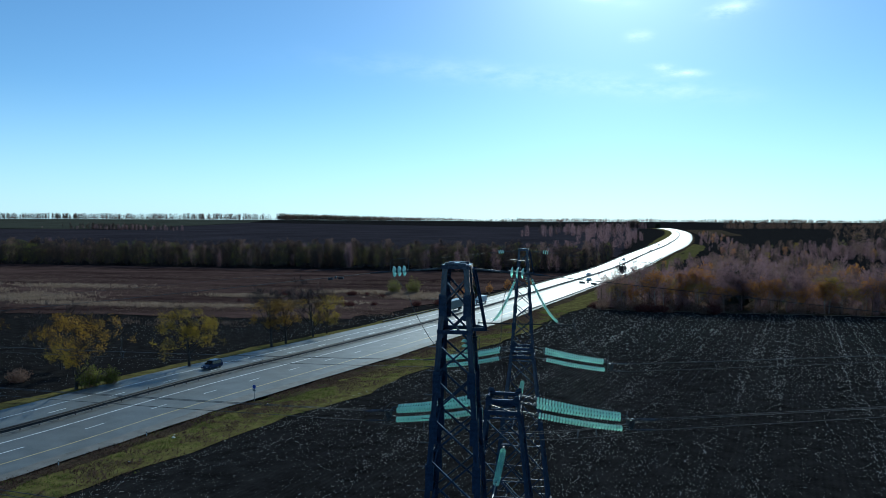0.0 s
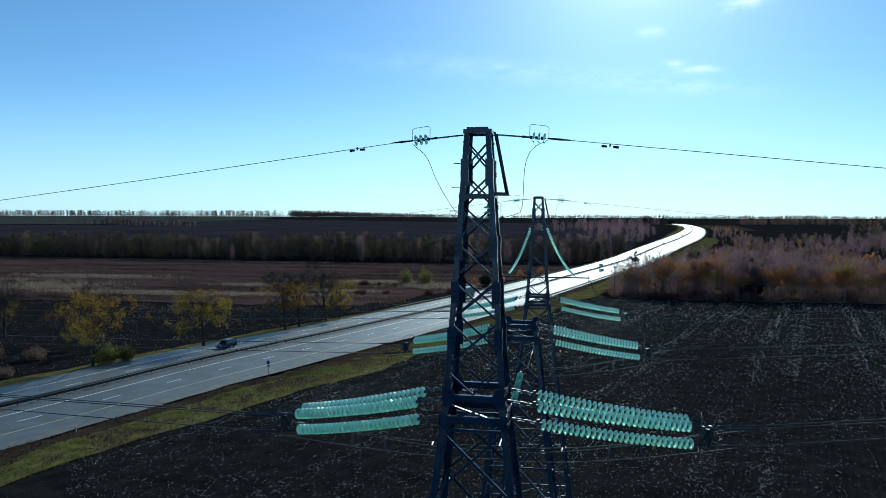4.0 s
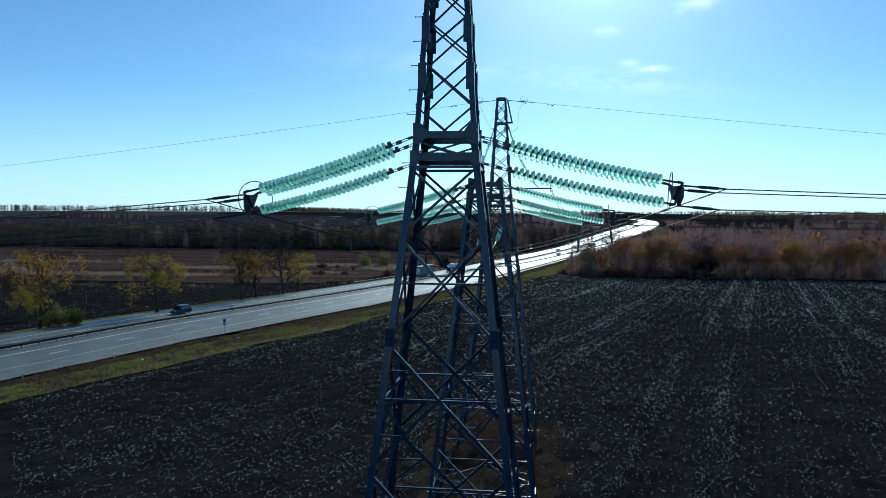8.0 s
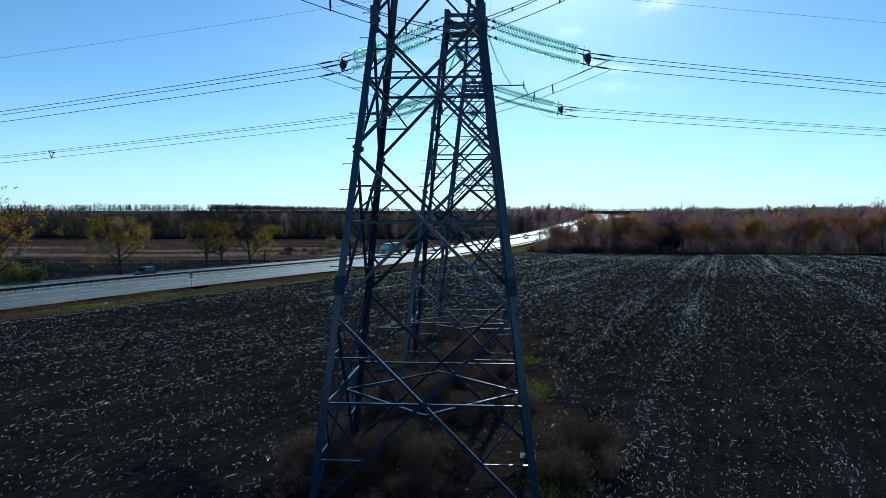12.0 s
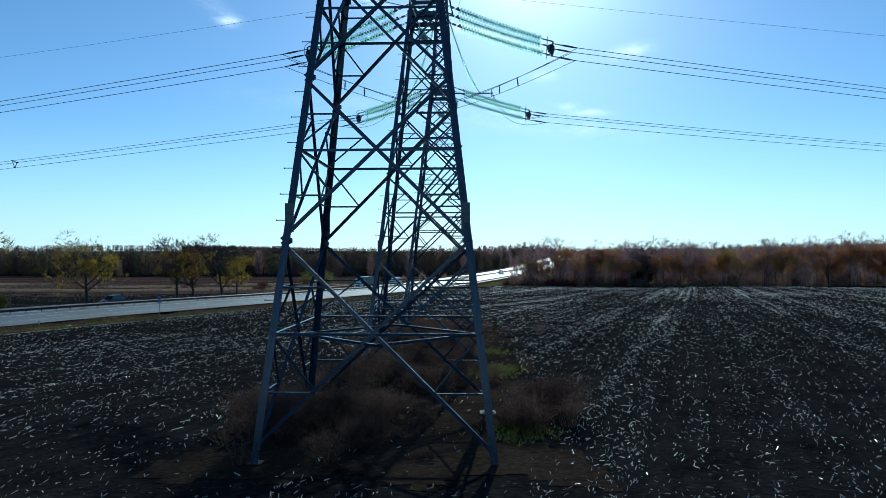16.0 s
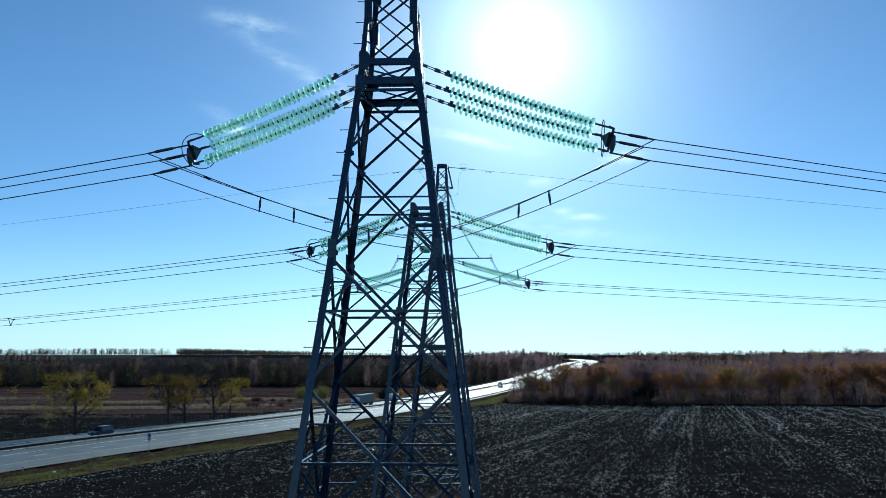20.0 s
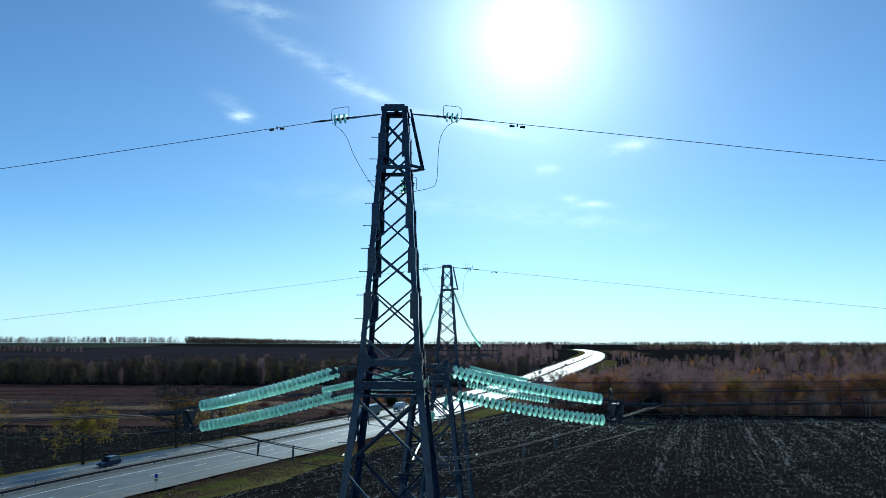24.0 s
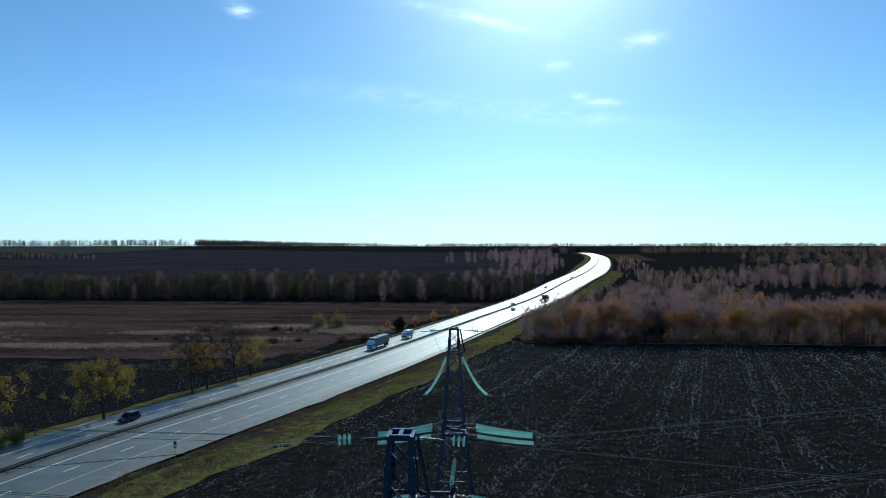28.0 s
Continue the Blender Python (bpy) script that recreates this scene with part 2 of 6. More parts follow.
def furrows(m):
    """Plough lines and straw-strewn strips across the field, running a little east of +y."""
    n, l = m.node_tree.nodes, m.node_tree.links
    b = n["Principled BSDF"]
    geo, mp = n.new("ShaderNodeNewGeometry"), n.new("ShaderNodeMapping")
    mp.inputs["Rotation"].default_value[2] = radians(17.5)
    l.new(geo.outputs["Position"], mp.inputs["Vector"])
    w1, w2, sp = n.new("ShaderNodeTexWave"), n.new("ShaderNodeTexWave"), n.new("ShaderNodeTexNoise")
    for w, scale, dist in ((w1, 0.055, 0.9), (w2, 0.42, 0.35)):
        w.bands_direction = "X"
        w.inputs["Scale"].default_value, w.inputs["Distortion"].default_value = scale, dist
        w.inputs["Detail"].default_value, w.inputs["Detail Scale"].default_value = 3, 0.35
        l.new(mp.outputs[0], w.inputs["Vector"])
    sp.inputs["Scale"].default_value, sp.inputs["Detail"].default_value = 5.5, 5
    l.new(geo.outputs["Position"], sp.inputs["Vector"])
    thr = n.new("ShaderNodeMapRange")
    thr.inputs["From Min"].default_value, thr.inputs["From Max"].default_value = 0.62, 0.74
    l.new(sp.outputs["Fac"], thr.inputs["Value"])
    mul = n.new("ShaderNodeMath")
    mul.operation = "MULTIPLY"
    pw = n.new("ShaderNodeMath")
    pw.operation = "POWER"
    pw.inputs[1].default_value = 2.2
    l.new(w1.outputs["Fac"], pw.inputs[0])
    lines = n.new("ShaderNodeMath")
    lines.operation = "MULTIPLY_ADD"
    lines.inputs[2].default_value = 0.12
    l.new(pw.outputs[0], lines.inputs[0]), l.new(w2.outputs["Fac"], lines.inputs[1])
    l.new(lines.outputs[0], mul.inputs[0]), l.new(thr.outputs[0], mul.inputs[1])
    old = b.inputs["Base Color"].links[0].from_socket
    mx = n.new("ShaderNodeMix")
    mx.data_type = "RGBA"
    mx.inputs["B"].default_value = (0.16, 0.15, 0.135, 1)
    l.new(mul.outputs[0], mx.inputs["Factor"]), l.new(old, mx.inputs["A"])
    l.new(mx.outputs["Result"], b.inputs["Base Color"])
    bp = n.new("ShaderNodeBump")
    bp.inputs["Strength"].default_value, bp.inputs["Distance"].default_value = 0.8, 0.10
    l.new(w2.outputs["Fac"], bp.inputs["Height"])
    l.new(b.inputs["Normal"].links[0].from_socket, bp.inputs["Normal"])
    l.new(bp.outputs[0], b.inputs["Normal"])


furrows(M_SOIL)
# Black soil lifted towards purple-blue: distance haze is mixed into the colour.
M_HILL = mat("hazed_far_field", (0.034, 0.030, 0.036), 0.95, 0, 0.3, 0.01, 0, (0.048, 0.042, 0.050), 20, 0.0, 0, "Position")
M_STUBBLE = mat("greenish_grey_stubble", (0.050, 0.052, 0.040), 0.95, 0, 0.3, 0.01, 0, None, 20, 0.0, 0, "Position")
M_VERGE = mat("verge_turf", (0.110, 0.078, 0.042), 0.9, 0, 0.5, 0.45, 0.05, (0.185, 0.165, 0.052), 14, 0.0, 0, "Position")
M_DRYTURF = mat("dry_brown_turf", (0.050, 0.036, 0.024), 0.92, 0, 0.4, 0.15, 0.04, (0.095, 0.070, 0.045), 18, 0.0, 0, "Position")
M_REEDBED = mat("dry_reed_bed", (0.038, 0.022, 0.022), 0.95, 0, 0.5, 0.06, 0.05, (0.105, 0.066, 0.056), 12, 0.0, 0, "Position", (0.22, 1.0, 1.0))
M_PALEGRASS = mat("pale_dry_grass", (0.16, 0.13, 0.10), 0.9, 0, 0.4, 0.5, 0.02, (0.27, 0.23, 0.18), 10, 0.0, 0, "Position")
M_WEEDSOIL = mat("weedy_brown_soil", (0.026, 0.019, 0.015), 0.95, 0, 0.4, 0.4, 0.05, (0.050, 0.037, 0.028), 16, 0.0, 0, "Position")
M_GRASS = leaf_mat("green_grass_blades", (0.075, 0.10, 0.022), (0.17, 0.18, 0.045))
M_STRAW = leaf_mat("pale_straw", (0.68, 0.65, 0.59), (0.90, 0.87, 0.80), 0.5)
M_STRAW.node_tree.nodes["Principled BSDF"].inputs["Roughness"].default_value = 0.35
M_STRAW.node_tree.nodes["Principled BSDF"].inputs["Specular IOR Level"].default_value = 0.9
M_REED = leaf_mat("dry_reeds", (0.085, 0.058, 0.048), (0.18, 0.125, 0.095))
M_REDBUSH = leaf_mat("red_brown_twigs", (0.075, 0.028, 0.026), (0.14, 0.05, 0.042), 0.3)
M_WEED = leaf_mat("dry_brown_weeds", (0.062, 0.036, 0.027), (0.145, 0.092, 0.070), 0.4)
M_PALEREED = leaf_mat("pale_reed_plumes", (0.22, 0.155, 0.11), (0.36, 0.27, 0.20))
M_BARK = mat("dark_bark", (0.030, 0.024, 0.020), 0.9, 0, 0.35, 1.5, 0.02)
M_BIRCH = mat("pale_birch_bark", (0.22, 0.20, 0.185), 0.8, 0, 0.4, 1.5, 0.01, (0.34, 0.31, 0.28))
M_TWIG = leaf_mat("bare_brown_twigs", (0.19, 0.125, 0.105), (0.31, 0.21, 0.17), 0.5)
M_BARKTWIG = mat("dark_twig_bark", (0.065, 0.050, 0.044), 0.9, 0, 0.3, 1.0, 0, None, 6, 0.1)
M_PURPLE = leaf_mat("bare_purple_twigs", (0.235, 0.14, 0.152), (0.38, 0.235, 0.24), 0.5)
M_YLEAF = leaf_mat("yellow_autumn_leaves", (0.27, 0.188, 0.028), (0.45, 0.315, 0.052), 0.6)
M_OLEAF = leaf_mat("orange_autumn_leaves", (0.40, 0.165, 0.045), (0.58, 0.27, 0.075))
M_OLIVE = leaf_mat("olive_yellow_leaves", (0.36, 0.20, 0.03), (0.54, 0.32, 0.06), 0.6)
M_GLEAF = leaf_mat("yellow_green_leaves", (0.125, 0.13, 0.03), (0.25, 0.24, 0.05))
M_BLEAF = leaf_mat("brown_autumn_leaves", (0.155, 0.088, 0.062), (0.25, 0.15, 0.10))
M_DLEAF = leaf_mat("dark_evergreen_needles", (0.014, 0.022, 0.012), (0.03, 0.04, 0.02), 0.2)
M_RAIL = mat("galvanised_guard_rail", (0.022, 0.023, 0.026), 0.6, 0.0, 0.3, 0.5, 0, None, 8, 0.15)
M_POST = mat("dark_rail_post", (0.05, 0.05, 0.055), 0.6, 0.4, 0.2, 1.0)
M_CONC = mat("dark_concrete", (0.055, 0.050, 0.045), 0.85, 0, 0.2, 1.5, 0.01)
M_BLUE = mat("blue_sign_face", (0.02, 0.06, 0.30), 0.4, 0, 0.1, 2.0)
M_SIGNBACK = mat("grey_sign_metal", (0.20, 0.21, 0.22), 0.5, 0.5, 0.1, 2.0)


# ---- helpers of the scene ----
def mesh_of(name, verts, faces, material, smooth=False):
    me = bpy.data.meshes.new(name)
    me.from_pydata([tuple(v) for v in verts], [], [tuple(f) for f in faces])
    me.materials.append(material)
    if smooth:
        me.polygons.foreach_set("use_smooth", [True] * len(me.polygons))
    return me


def part(name, me, parent, label="", m=None):
    """Links a mesh (a bmesh's or a ready one) as one object under a thing or a part."""
    ob = new(name, me)
    ob.parent = parent
    if m is not None:
        ob.matrix_basis = m
    if label:
        ob["label"] = label
    return ob


def thing(name, label, category, at=None, group="", kind="", me=None):
    ob = new(name, me)
    if at is not None:
        ob.matrix_basis = at
    return tagged(ob, label, category, group, kind)


class Buf:
    """Gathers vertices and faces of one mesh."""

    def __init__(self):
        self.v, self.f = [], []

    def box(self, lo, hi, m=None):
        k = len(self.v)
        for x in (lo[0], hi[0]):
            for y in (lo[1], hi[1]):
                for z in (lo[2], hi[2]):
                    p = Vector((x, y, z))
                    self.v.append(m @ p if m is not None else p)
        for a, b, c, d in ((0, 1, 3, 2), (4, 6, 7, 5), (0, 4, 5, 1), (2, 3, 7, 6), (0, 2, 6, 4), (1, 5, 7, 3)):
            self.f.append((k + a, k + b, k + c, k + d))
        return self

    def tube(self, pts, radii, sides=6, cap=True):
        pts = [Vector(p) for p in pts]
        k0 = len(self.v)
        for i, p in enumerate(pts):
            d = (pts[min(i + 1, len(pts) - 1)] - pts[max(i - 1, 0)]).normalized()
            a = d.orthogonal().normalized() if i == 0 else (a - d * a.dot(d)).normalized()
            b = d.cross(a)
            for s in range(sides):
                t = 2 * math.pi * s / sides
                self.v.append(p + (a * math.cos(t) + b * math.sin(t)) * radii[i])
        for i in range(len(pts) - 1):
            for s in range(sides):
                q, r = k0 + i * sides + s, k0 + i * sides + (s + 1) % sides
                self.f.append((q, r, r + sides, q + sides))
        if cap:
            self.f.append(tuple(range(k0 + sides - 1, k0 - 1, -1)))
            e = k0 + (len(pts) - 1) * sides
            self.f.append(tuple(range(e, e + sides)))
        return self

    def lathe(self, prof, sides=12, m=None):
        """prof: (radius, height) up the z axis."""
        k0 = len(self.v)
        for r, z in prof:
            for s in range(sides):
                t = 2 * math.pi * s / sides
                p = Vector((r * math.cos(t), r * math.sin(t), z))
                self.v.append(m @ p if m is not None else p)
        for i in range(len(prof) - 1):
            for s in range(sides):
                q, r = k0 + i * sides + s, k0 + i * sides + (s + 1) % sides
                self.f.append((q, r, r + sides, q + sides))
        return self

    def quad(self, a, b, c, d):
        k = len(self.v)
        self.v += [a, b, c, d]
        self.f.append((k, k + 1, k + 2, k + 3))
        return self

    def mesh(self, name, material, smooth=False):
        return mesh_of(name, self.v, self.f, material, smooth)


def along(p0, p1, side=(0, 0, 1)):
    """A pose whose z axis runs from p0 to p1, scaled to that length, x turned towards side."""
    p0, p1 = Vector(p0), Vector(p1)
    d = p1 - p0
    z = d.normalized()
    x = Vector(side) - z * Vector(side).dot(z)
    x = x.normalized() if x.length > 1e-4 else z.orthogonal().normalized()
    y = z.cross(x)
    m = Matrix((x, y, z)).transposed().to_4x4()
    return Matrix.Translation(p0) @ m @ Matrix.Diagonal((1, 1, d.length, 1))


# ---- the ground ----
# median of the motorway in plan: x, y, height
ROAD = [(-118, -140, -2.0), (-101, -60, -2.6), (-88, 0, -3.1), (-79, 40, -3.5), (-70.5, 70, -3.9), (-65.5, 94, -4.3), (-61, 111, -4.6), (-54.5, 132, -5.0),
        (-46.5, 160, -5.6), (-34.5, 203, -6.4), (-21, 257, -7.3), (1, 332, -7.0), (37, 438, -4.6), (70, 548, -0.1),
        (105, 665, 4.2), (164, 974, 4.4), (228, 1359, 4.2), (279, 1765, 4.6), (292, 2019, 6.3), (280, 2119, 4.2), (256, 2219, -4.0)]


def catmull(pts, step):
    out = []
    P = [Vector(pts[0]) * 2 - Vector(pts[1])] + [Vector(p) for p in pts] + [Vector(pts[-1]) * 2 - Vector(pts[-2])]
    for i in range(1, len(P) - 2):
        a, b, c, d = P[i - 1:i + 3]
        n = max(1, int((c - b).length / step))
        for k in range(n):
            t = k / n
            out.append(0.5 * (2 * b + (c - a) * t + (2 * a - 5 * b + 4 * c - d) * t * t + (3 * b - a - 3 * c + d) * t ** 3))
    return out + [P[-2]]


CL = catmull(ROAD, 4.0)
CLN = np.array([tuple(p) for p in CL])
TAN = np.gradient(CLN[:, :2], axis=0)
TAN /= np.linalg.norm(TAN, axis=1)[:, None]
LEFT = np.stack([-TAN[:, 1], TAN[:, 0]], 1)


def road_coords(x, y):
    """Nearest place on the median: index, signed offset to the left, height there."""
    d = CLN[:, :2] - (x, y)
    i = int(np.argmin((d ** 2).sum(1)))
    off = float(-(d[i] @ LEFT[i]))
    far = math.hypot(d[i][0], d[i][1])
    return i, math.copysign(far, off) if far > abs(off) + 3 else off, CLN[i, 2]


def widen(o, y):
    """The near carriageway is a little wider from about 90 m on."""
    return o * (1 + 0.12 * smooth(75, 105, y) * (1 - 0.6 * smooth(200, 420, y))) if o < -3 else o


def lerp_table(v, tab):
    xs, ys = zip(*tab)
    return float(np.interp(v, xs, ys))


FIELD_Y = ((-400, 3), (-60, 1.2), (0, 0), (16, -0.6), (32, -0.92), (100, -3.0), (180, -5.3), (250, -7.2), (330, -8.5), (420, -8), (560, -3), (681, 2.6), (850, 3.4), (1359, 3.4), (2019, 5), (2219, 5.2), (2800, 9), (3600, 22.5), (4800, 18))
LEFT_Y = ((-400, 0), (0, -4), (100, -5.2), (180, -7.2), (260, -9.5), (340, -10.2), (420, -10.6), (500, -10.6), (600, -7.5), (750, -1), (900, 2), (1359, 3), (2019, 4.2), (2819, 8), (3600, 22.5), (4800, 18))


def smooth(a, b, v):
    t = min(1.0, max(0.0, (v - a) / (b - a)))
    return t * t * (3 - 2 * t)


def ground_z(x, y):
    i, off, zr = road_coords(x, y)
    right = lerp_table(y, FIELD_Y) + 0.035 * max(-45, min(0, x)) * smooth(300, 120, y) * smooth(-10, 40, y)
    left = lerp_table(y, LEFT_Y)
    left += 2.0 * smooth(-250, -900, x) * smooth(300, 700, y)
    h = left if off > 0 else right
    if y > 1000:
        k = smooth(-260, 260, off)
        h += (left * k + right * (1 - k) - h) * smooth(1000, 1900, y)
    side = abs(off) - (4.2 if off < 0 else 0)
    w = smooth(14.5, 30.0, side)
    h = zr - 0.25 - 0.35 * smooth(12.8, 17, side) if w == 0 else (zr - 0.60) * (1 - w) + h * w
    if abs(off) > 26:
        k = smooth(26, 40, abs(off))
        h += k * (0.10 * math.sin(x * 0.071 + y * 0.03) + 0.08 * math.sin(y * 0.09 - x * 0.05))
    return h


gx = np.concatenate([np.linspace(-4200, -500, 28)[:-1], np.linspace(-500, -150, 32)[:-1], np.arange(-150, 190, 4.0), np.linspace(190, 520, 30)[:-1], np.linspace(520, 4200, 28)])
gy = np.concatenate([np.linspace(-1500, -70, 16)[:-1], np.arange(-70, 300, 4.0), np.arange(300, 1150, 9.0), np.arange(1150, 2300, 25.0), np.linspace(2300, 4800, 24)])
gz = [[ground_z(x, y) for x in gx] for y in gy]
nx = len(gx)
verts = [(x, y, gz[j][i]) for j, y in enumerate(gy) for i, x in enumerate(gx)]
faces = [(j * nx + i, j * nx + i + 1, (j + 1) * nx + i + 1, (j + 1) * nx + i) for j in range(len(gy) - 1) for i in range(nx - 1)]
ground = thing("ground", "dark ploughed black soil field reaching to the horizon", "field", kind="structure", me=mesh_of("ground", verts, faces, M_SOIL, True))


def gz_at(x, y):
    """Height of the ground sheet itself (the flat pieces between its grid lines)."""
    i = min(max(int(gx.searchsorted(x)) - 1, 0), nx - 2)
    j = min(max(int(gy.searchsorted(y)) - 1, 0), len(gy) - 2)
    u, v = (x - gx[i]) / (gx[i + 1] - gx[i]), (y - gy[j]) / (gy[j + 1] - gy[j])
    return (gz[j][i] * (1 - u) + gz[j][i + 1] * u) * (1 - v) + (gz[j + 1][i] * (1 - u) + gz[j + 1][i + 1] * u) * v


def verge_f(y):
    """How far the verge reaches into the field: narrower at the near end."""
    return 0.88 + 0.07 * smooth(45, 110, y)


def strip(name, i0, i1, offs, lift, material, label, category, wobble=0.0, drape=False, kind="structure", wob_seed=0, taper=False):
    """A sheet along the motorway between offsets from its median (left is positive)."""
    v, f = [], []
    n = len(offs)
    rnd = random.Random(wob_seed)
    ph = [rnd.uniform(0, 6) for _ in range(4)]
    for i in range(i0, i1):
        for k, o in enumerate(offs):
            if taper:
                o = -16.6 + (o + 16.6) * verge_f(CLN[i, 1])
            o = widen(o, CLN[i, 1])
            if wobble and k in (0, n - 1):
                o += wobble * (math.sin(i * 0.31 + ph[0] + k) + 0.7 * math.sin(i * 0.83 + ph[1]) + 0.5 * math.sin(i * 2.1 + ph[2] + k))
            x, y = CLN[i, 0] + LEFT[i, 0] * o, CLN[i, 1] + LEFT[i, 1] * o
            z = gz_at(x, y) + lift if drape else CLN[i, 2] + lift
            v.append((x, y, z))
    for i in range(i1 - i0 - 1):
        for k in range(n - 1):
            a = i * n + k
            f.append((a + 1, a, a + n, a + n + 1))
    return thing(name, label, category, kind=kind, me=mesh_of(name, v, f, material, drape))


N_CL = len(CLN)
road = strip("road", 0, N_CL, (-16.8, -14.0, -11.5, -3.4, 0, 2.2, 8.3, 11.4, 12.9), 0.0, M_ASPH, "grey asphalt dual carriageway shining in low sun", "road")

# painted lines: offset, width, dashed
for off, wide, dash, material, label in (
        (-11.5, 0.2, False, M_YELLOW, "worn yellow edge line on the asphalt"), (-3.4, 0.24, False, M_WHITE, "white inner edge line beside the guard rail"),
        (1.3, 0.15, False, M_WHITE, "white inner edge line beside the guard rail"), (8.3, 0.2, False, M_WHITE, "white outer edge line on the asphalt")):
    strip("road_line", 0, N_CL, (off - wide / 2, off + wide / 2), 0.006, material, label, "road marking")
arc = np.concatenate([[0], np.cumsum(np.linalg.norm(np.diff(CLN[:, :2], axis=0), axis=1))])


def on_road(s, off):
    """Place and heading at s metres along the median."""
    p = [float(np.interp(s, arc, CLN[:, k])) for k in range(3)]
    t = Vector([float(np.interp(s, arc, TAN[:, k])) for k in range(2)] + [0]).normalized()
    off = widen(off, p[1])
    return Vector(p) + Vector((-t.y, t.x, 0)) * off, t


def s_at(y):
    return float(np.interp(y, CLN[:, 1], arc))


for off in (-7.5, 4.7):
    dashes = thing("lane_line", "row of white lane dashes on the asphalt", "road marking", kind="structure")
    s = 2.0 + (4.0 if off > 0 else 0)
    while s < s_at(640):
        b = Buf()
        p, t = on_road(s, off)
        q, t2 = on_road(s + 3.2, off)
        n = Vector((-t.y, t.x, 0)) * 0.10
        up = Vector((0, 0, 0.006))
        b.quad(p - n + up, q - n + up, q + n + up, p + n + up)
        part("dash", b.mesh("dash", M_WHITE), dashes)
        s += 12.0

# median and its rails
strip("median", 0, N_CL, (-0.75, 0.75), 0.012, M_PATCH, "dusty pale strip under the median guard rail", "road median", 0.1)
strip("shoulder", 0, N_CL, (-16.7, -14.6), 0.008, M_PATCH, "pale dusty paved road shoulder", "road shoulder", 0.35, wob_seed=3)


def rail_mesh(s0, s1, off, z0, z1, thick, step=4.0):
    """A folded guard-rail beam following the road."""
    b = Buf()
    prof = [(-thick, z0), (thick, z0 + (z1 - z0) * 0.2), (-thick * 0.4, z0 + (z1 - z0) * 0.5), (thick, z0 + (z1 - z0) * 0.8), (-thick, z1), (-thick * 1.6, z1), (-thick * 1.6, z0)]
    n = len(prof)
    m = max(2, int((s1 - s0) / step))
    for i in range(m + 1):
        p, t = on_road(s0 + (s1 - s0) * i / m, off)
        left = Vector((-t.y, t.x, 0))
        for o, z in prof:
            b.v.append(p - left * o + Vector((0, 0, z)))
    for i in range(m):
        for k in range(n):
            a, c = i * n + k, i * n + (k + 1) % n
            b.f.append((a, c, c + n, a + n))
    return b.mesh("beam", M_RAIL, False)


post_me = Buf().box((-0.05, -0.04, -0.35), (0.05, 0.04, 0.72)).box((-0.03, -0.38, 0.50), (0.03, 0.38, 0.62)).mesh("post", M_POST)


def guard_rail(name, s0, s1, off, gap, label, double=True, posts_to=1e9):
    g = thing(name, label, "guard rail", kind="structure")
    part("beam", rail_mesh(s0, s1, off - (0.36 if double else 0), 0.34, 0.80, 0.05), g)
    if double:
        part("beam", rail_mesh(s0, s1, off + 0.42, 0.34, 0.80, 0.05), g)
    s, far = s0, Buf()
    while s < s1:
        p, t = on_road(s, off)
        m = Matrix.Translation(p) @ Matrix.Rotation(math.atan2(t.y, t.x), 4, "Z")
        if s < posts_to:
            part("post", post_me, g, m=m)
        else:
            far.box((-0.05, -0.04, -0.3), (0.05, 0.04, 0.72), m)
        s += gap
    if far.v:
        tagged(part("post", far.mesh("posts", M_POST), g), kind="stuff")


guard_rail("median_guard_rail", s_at(-60), arc[-1], 0, 3.0, "double steel guard rail on posts along the median", True, s_at(330))
guard_rail("roadside_guard_rail", s_at(232), s_at(520), -16.3, 3.0, "steel guard rail along the road edge above the ditch", False, s_at(360))
guard_rail("roadside_guard_rail", s_at(190), s_at(700), 12.5, 3.0, "steel guard rail along the road edge above the reeds", False, s_at(300))

# verges and land beside the road
strip("verge", 0, int(N_CL * 0.36), (-30.6, -27, -24, -21, -18.6, -16.6), 0.10, M_VERGE, "strip of short green and brown roadside turf", "grass verge", 0.9, True, taper=True)
strip("verge", 0, N_CL, (-19.6, -18, -16.6), 0.14, M_DRYTURF, "strip of dry brown roadside turf", "grass verge", 0.6, True, wob_seed=5)
strip("verge", 0, N_CL, (12.7, 14.5, 16.5, 18.5), 0.10, M_VERGE, "narrow dark green turf under the roadside trees", "grass verge", 0.8, True, wob_seed=7)
strip("verge", int(N_CL * 0.3), N_CL, (12.7, 16, 20, 25), 0.25, M_VERGE, "green turf bank beside the rising road", "grass verge", 1.2, True, wob_seed=8)


def patch(name, poly, nu, nv, lift, material, label, category, jitter=2.0, seed=1, kind="structure"):
    """A draped sheet inside four corners, with an uneven border."""
    rnd = random.Random(seed)
    a, b, c, d = [Vector(p) for p in poly]
    v, f = [], []
    for j in range(nv + 1):
        for i in range(nu + 1):
            u, w = i / nu, j / nv
            p = (a * (1 - u) + b * u) * (1 - w) + (d * (1 - u) + c * u) * w
            if i in (0, nu) or j in (0, nv):
                p = p + Vector((rnd.uniform(-jitter, jitter), rnd.uniform(-jitter, jitter)))
            v.append((p.x, p.y, gz_at(p.x, p.y) + lift))
    for j in range(nv):
        for i in range(nu):
            k = j * (nu + 1) + i
            f.append((k, k + 1, k + nu + 2, k + nu + 1))
    return thing(name, label, category, kind=kind, me=mesh_of(name, v, f, material, True))


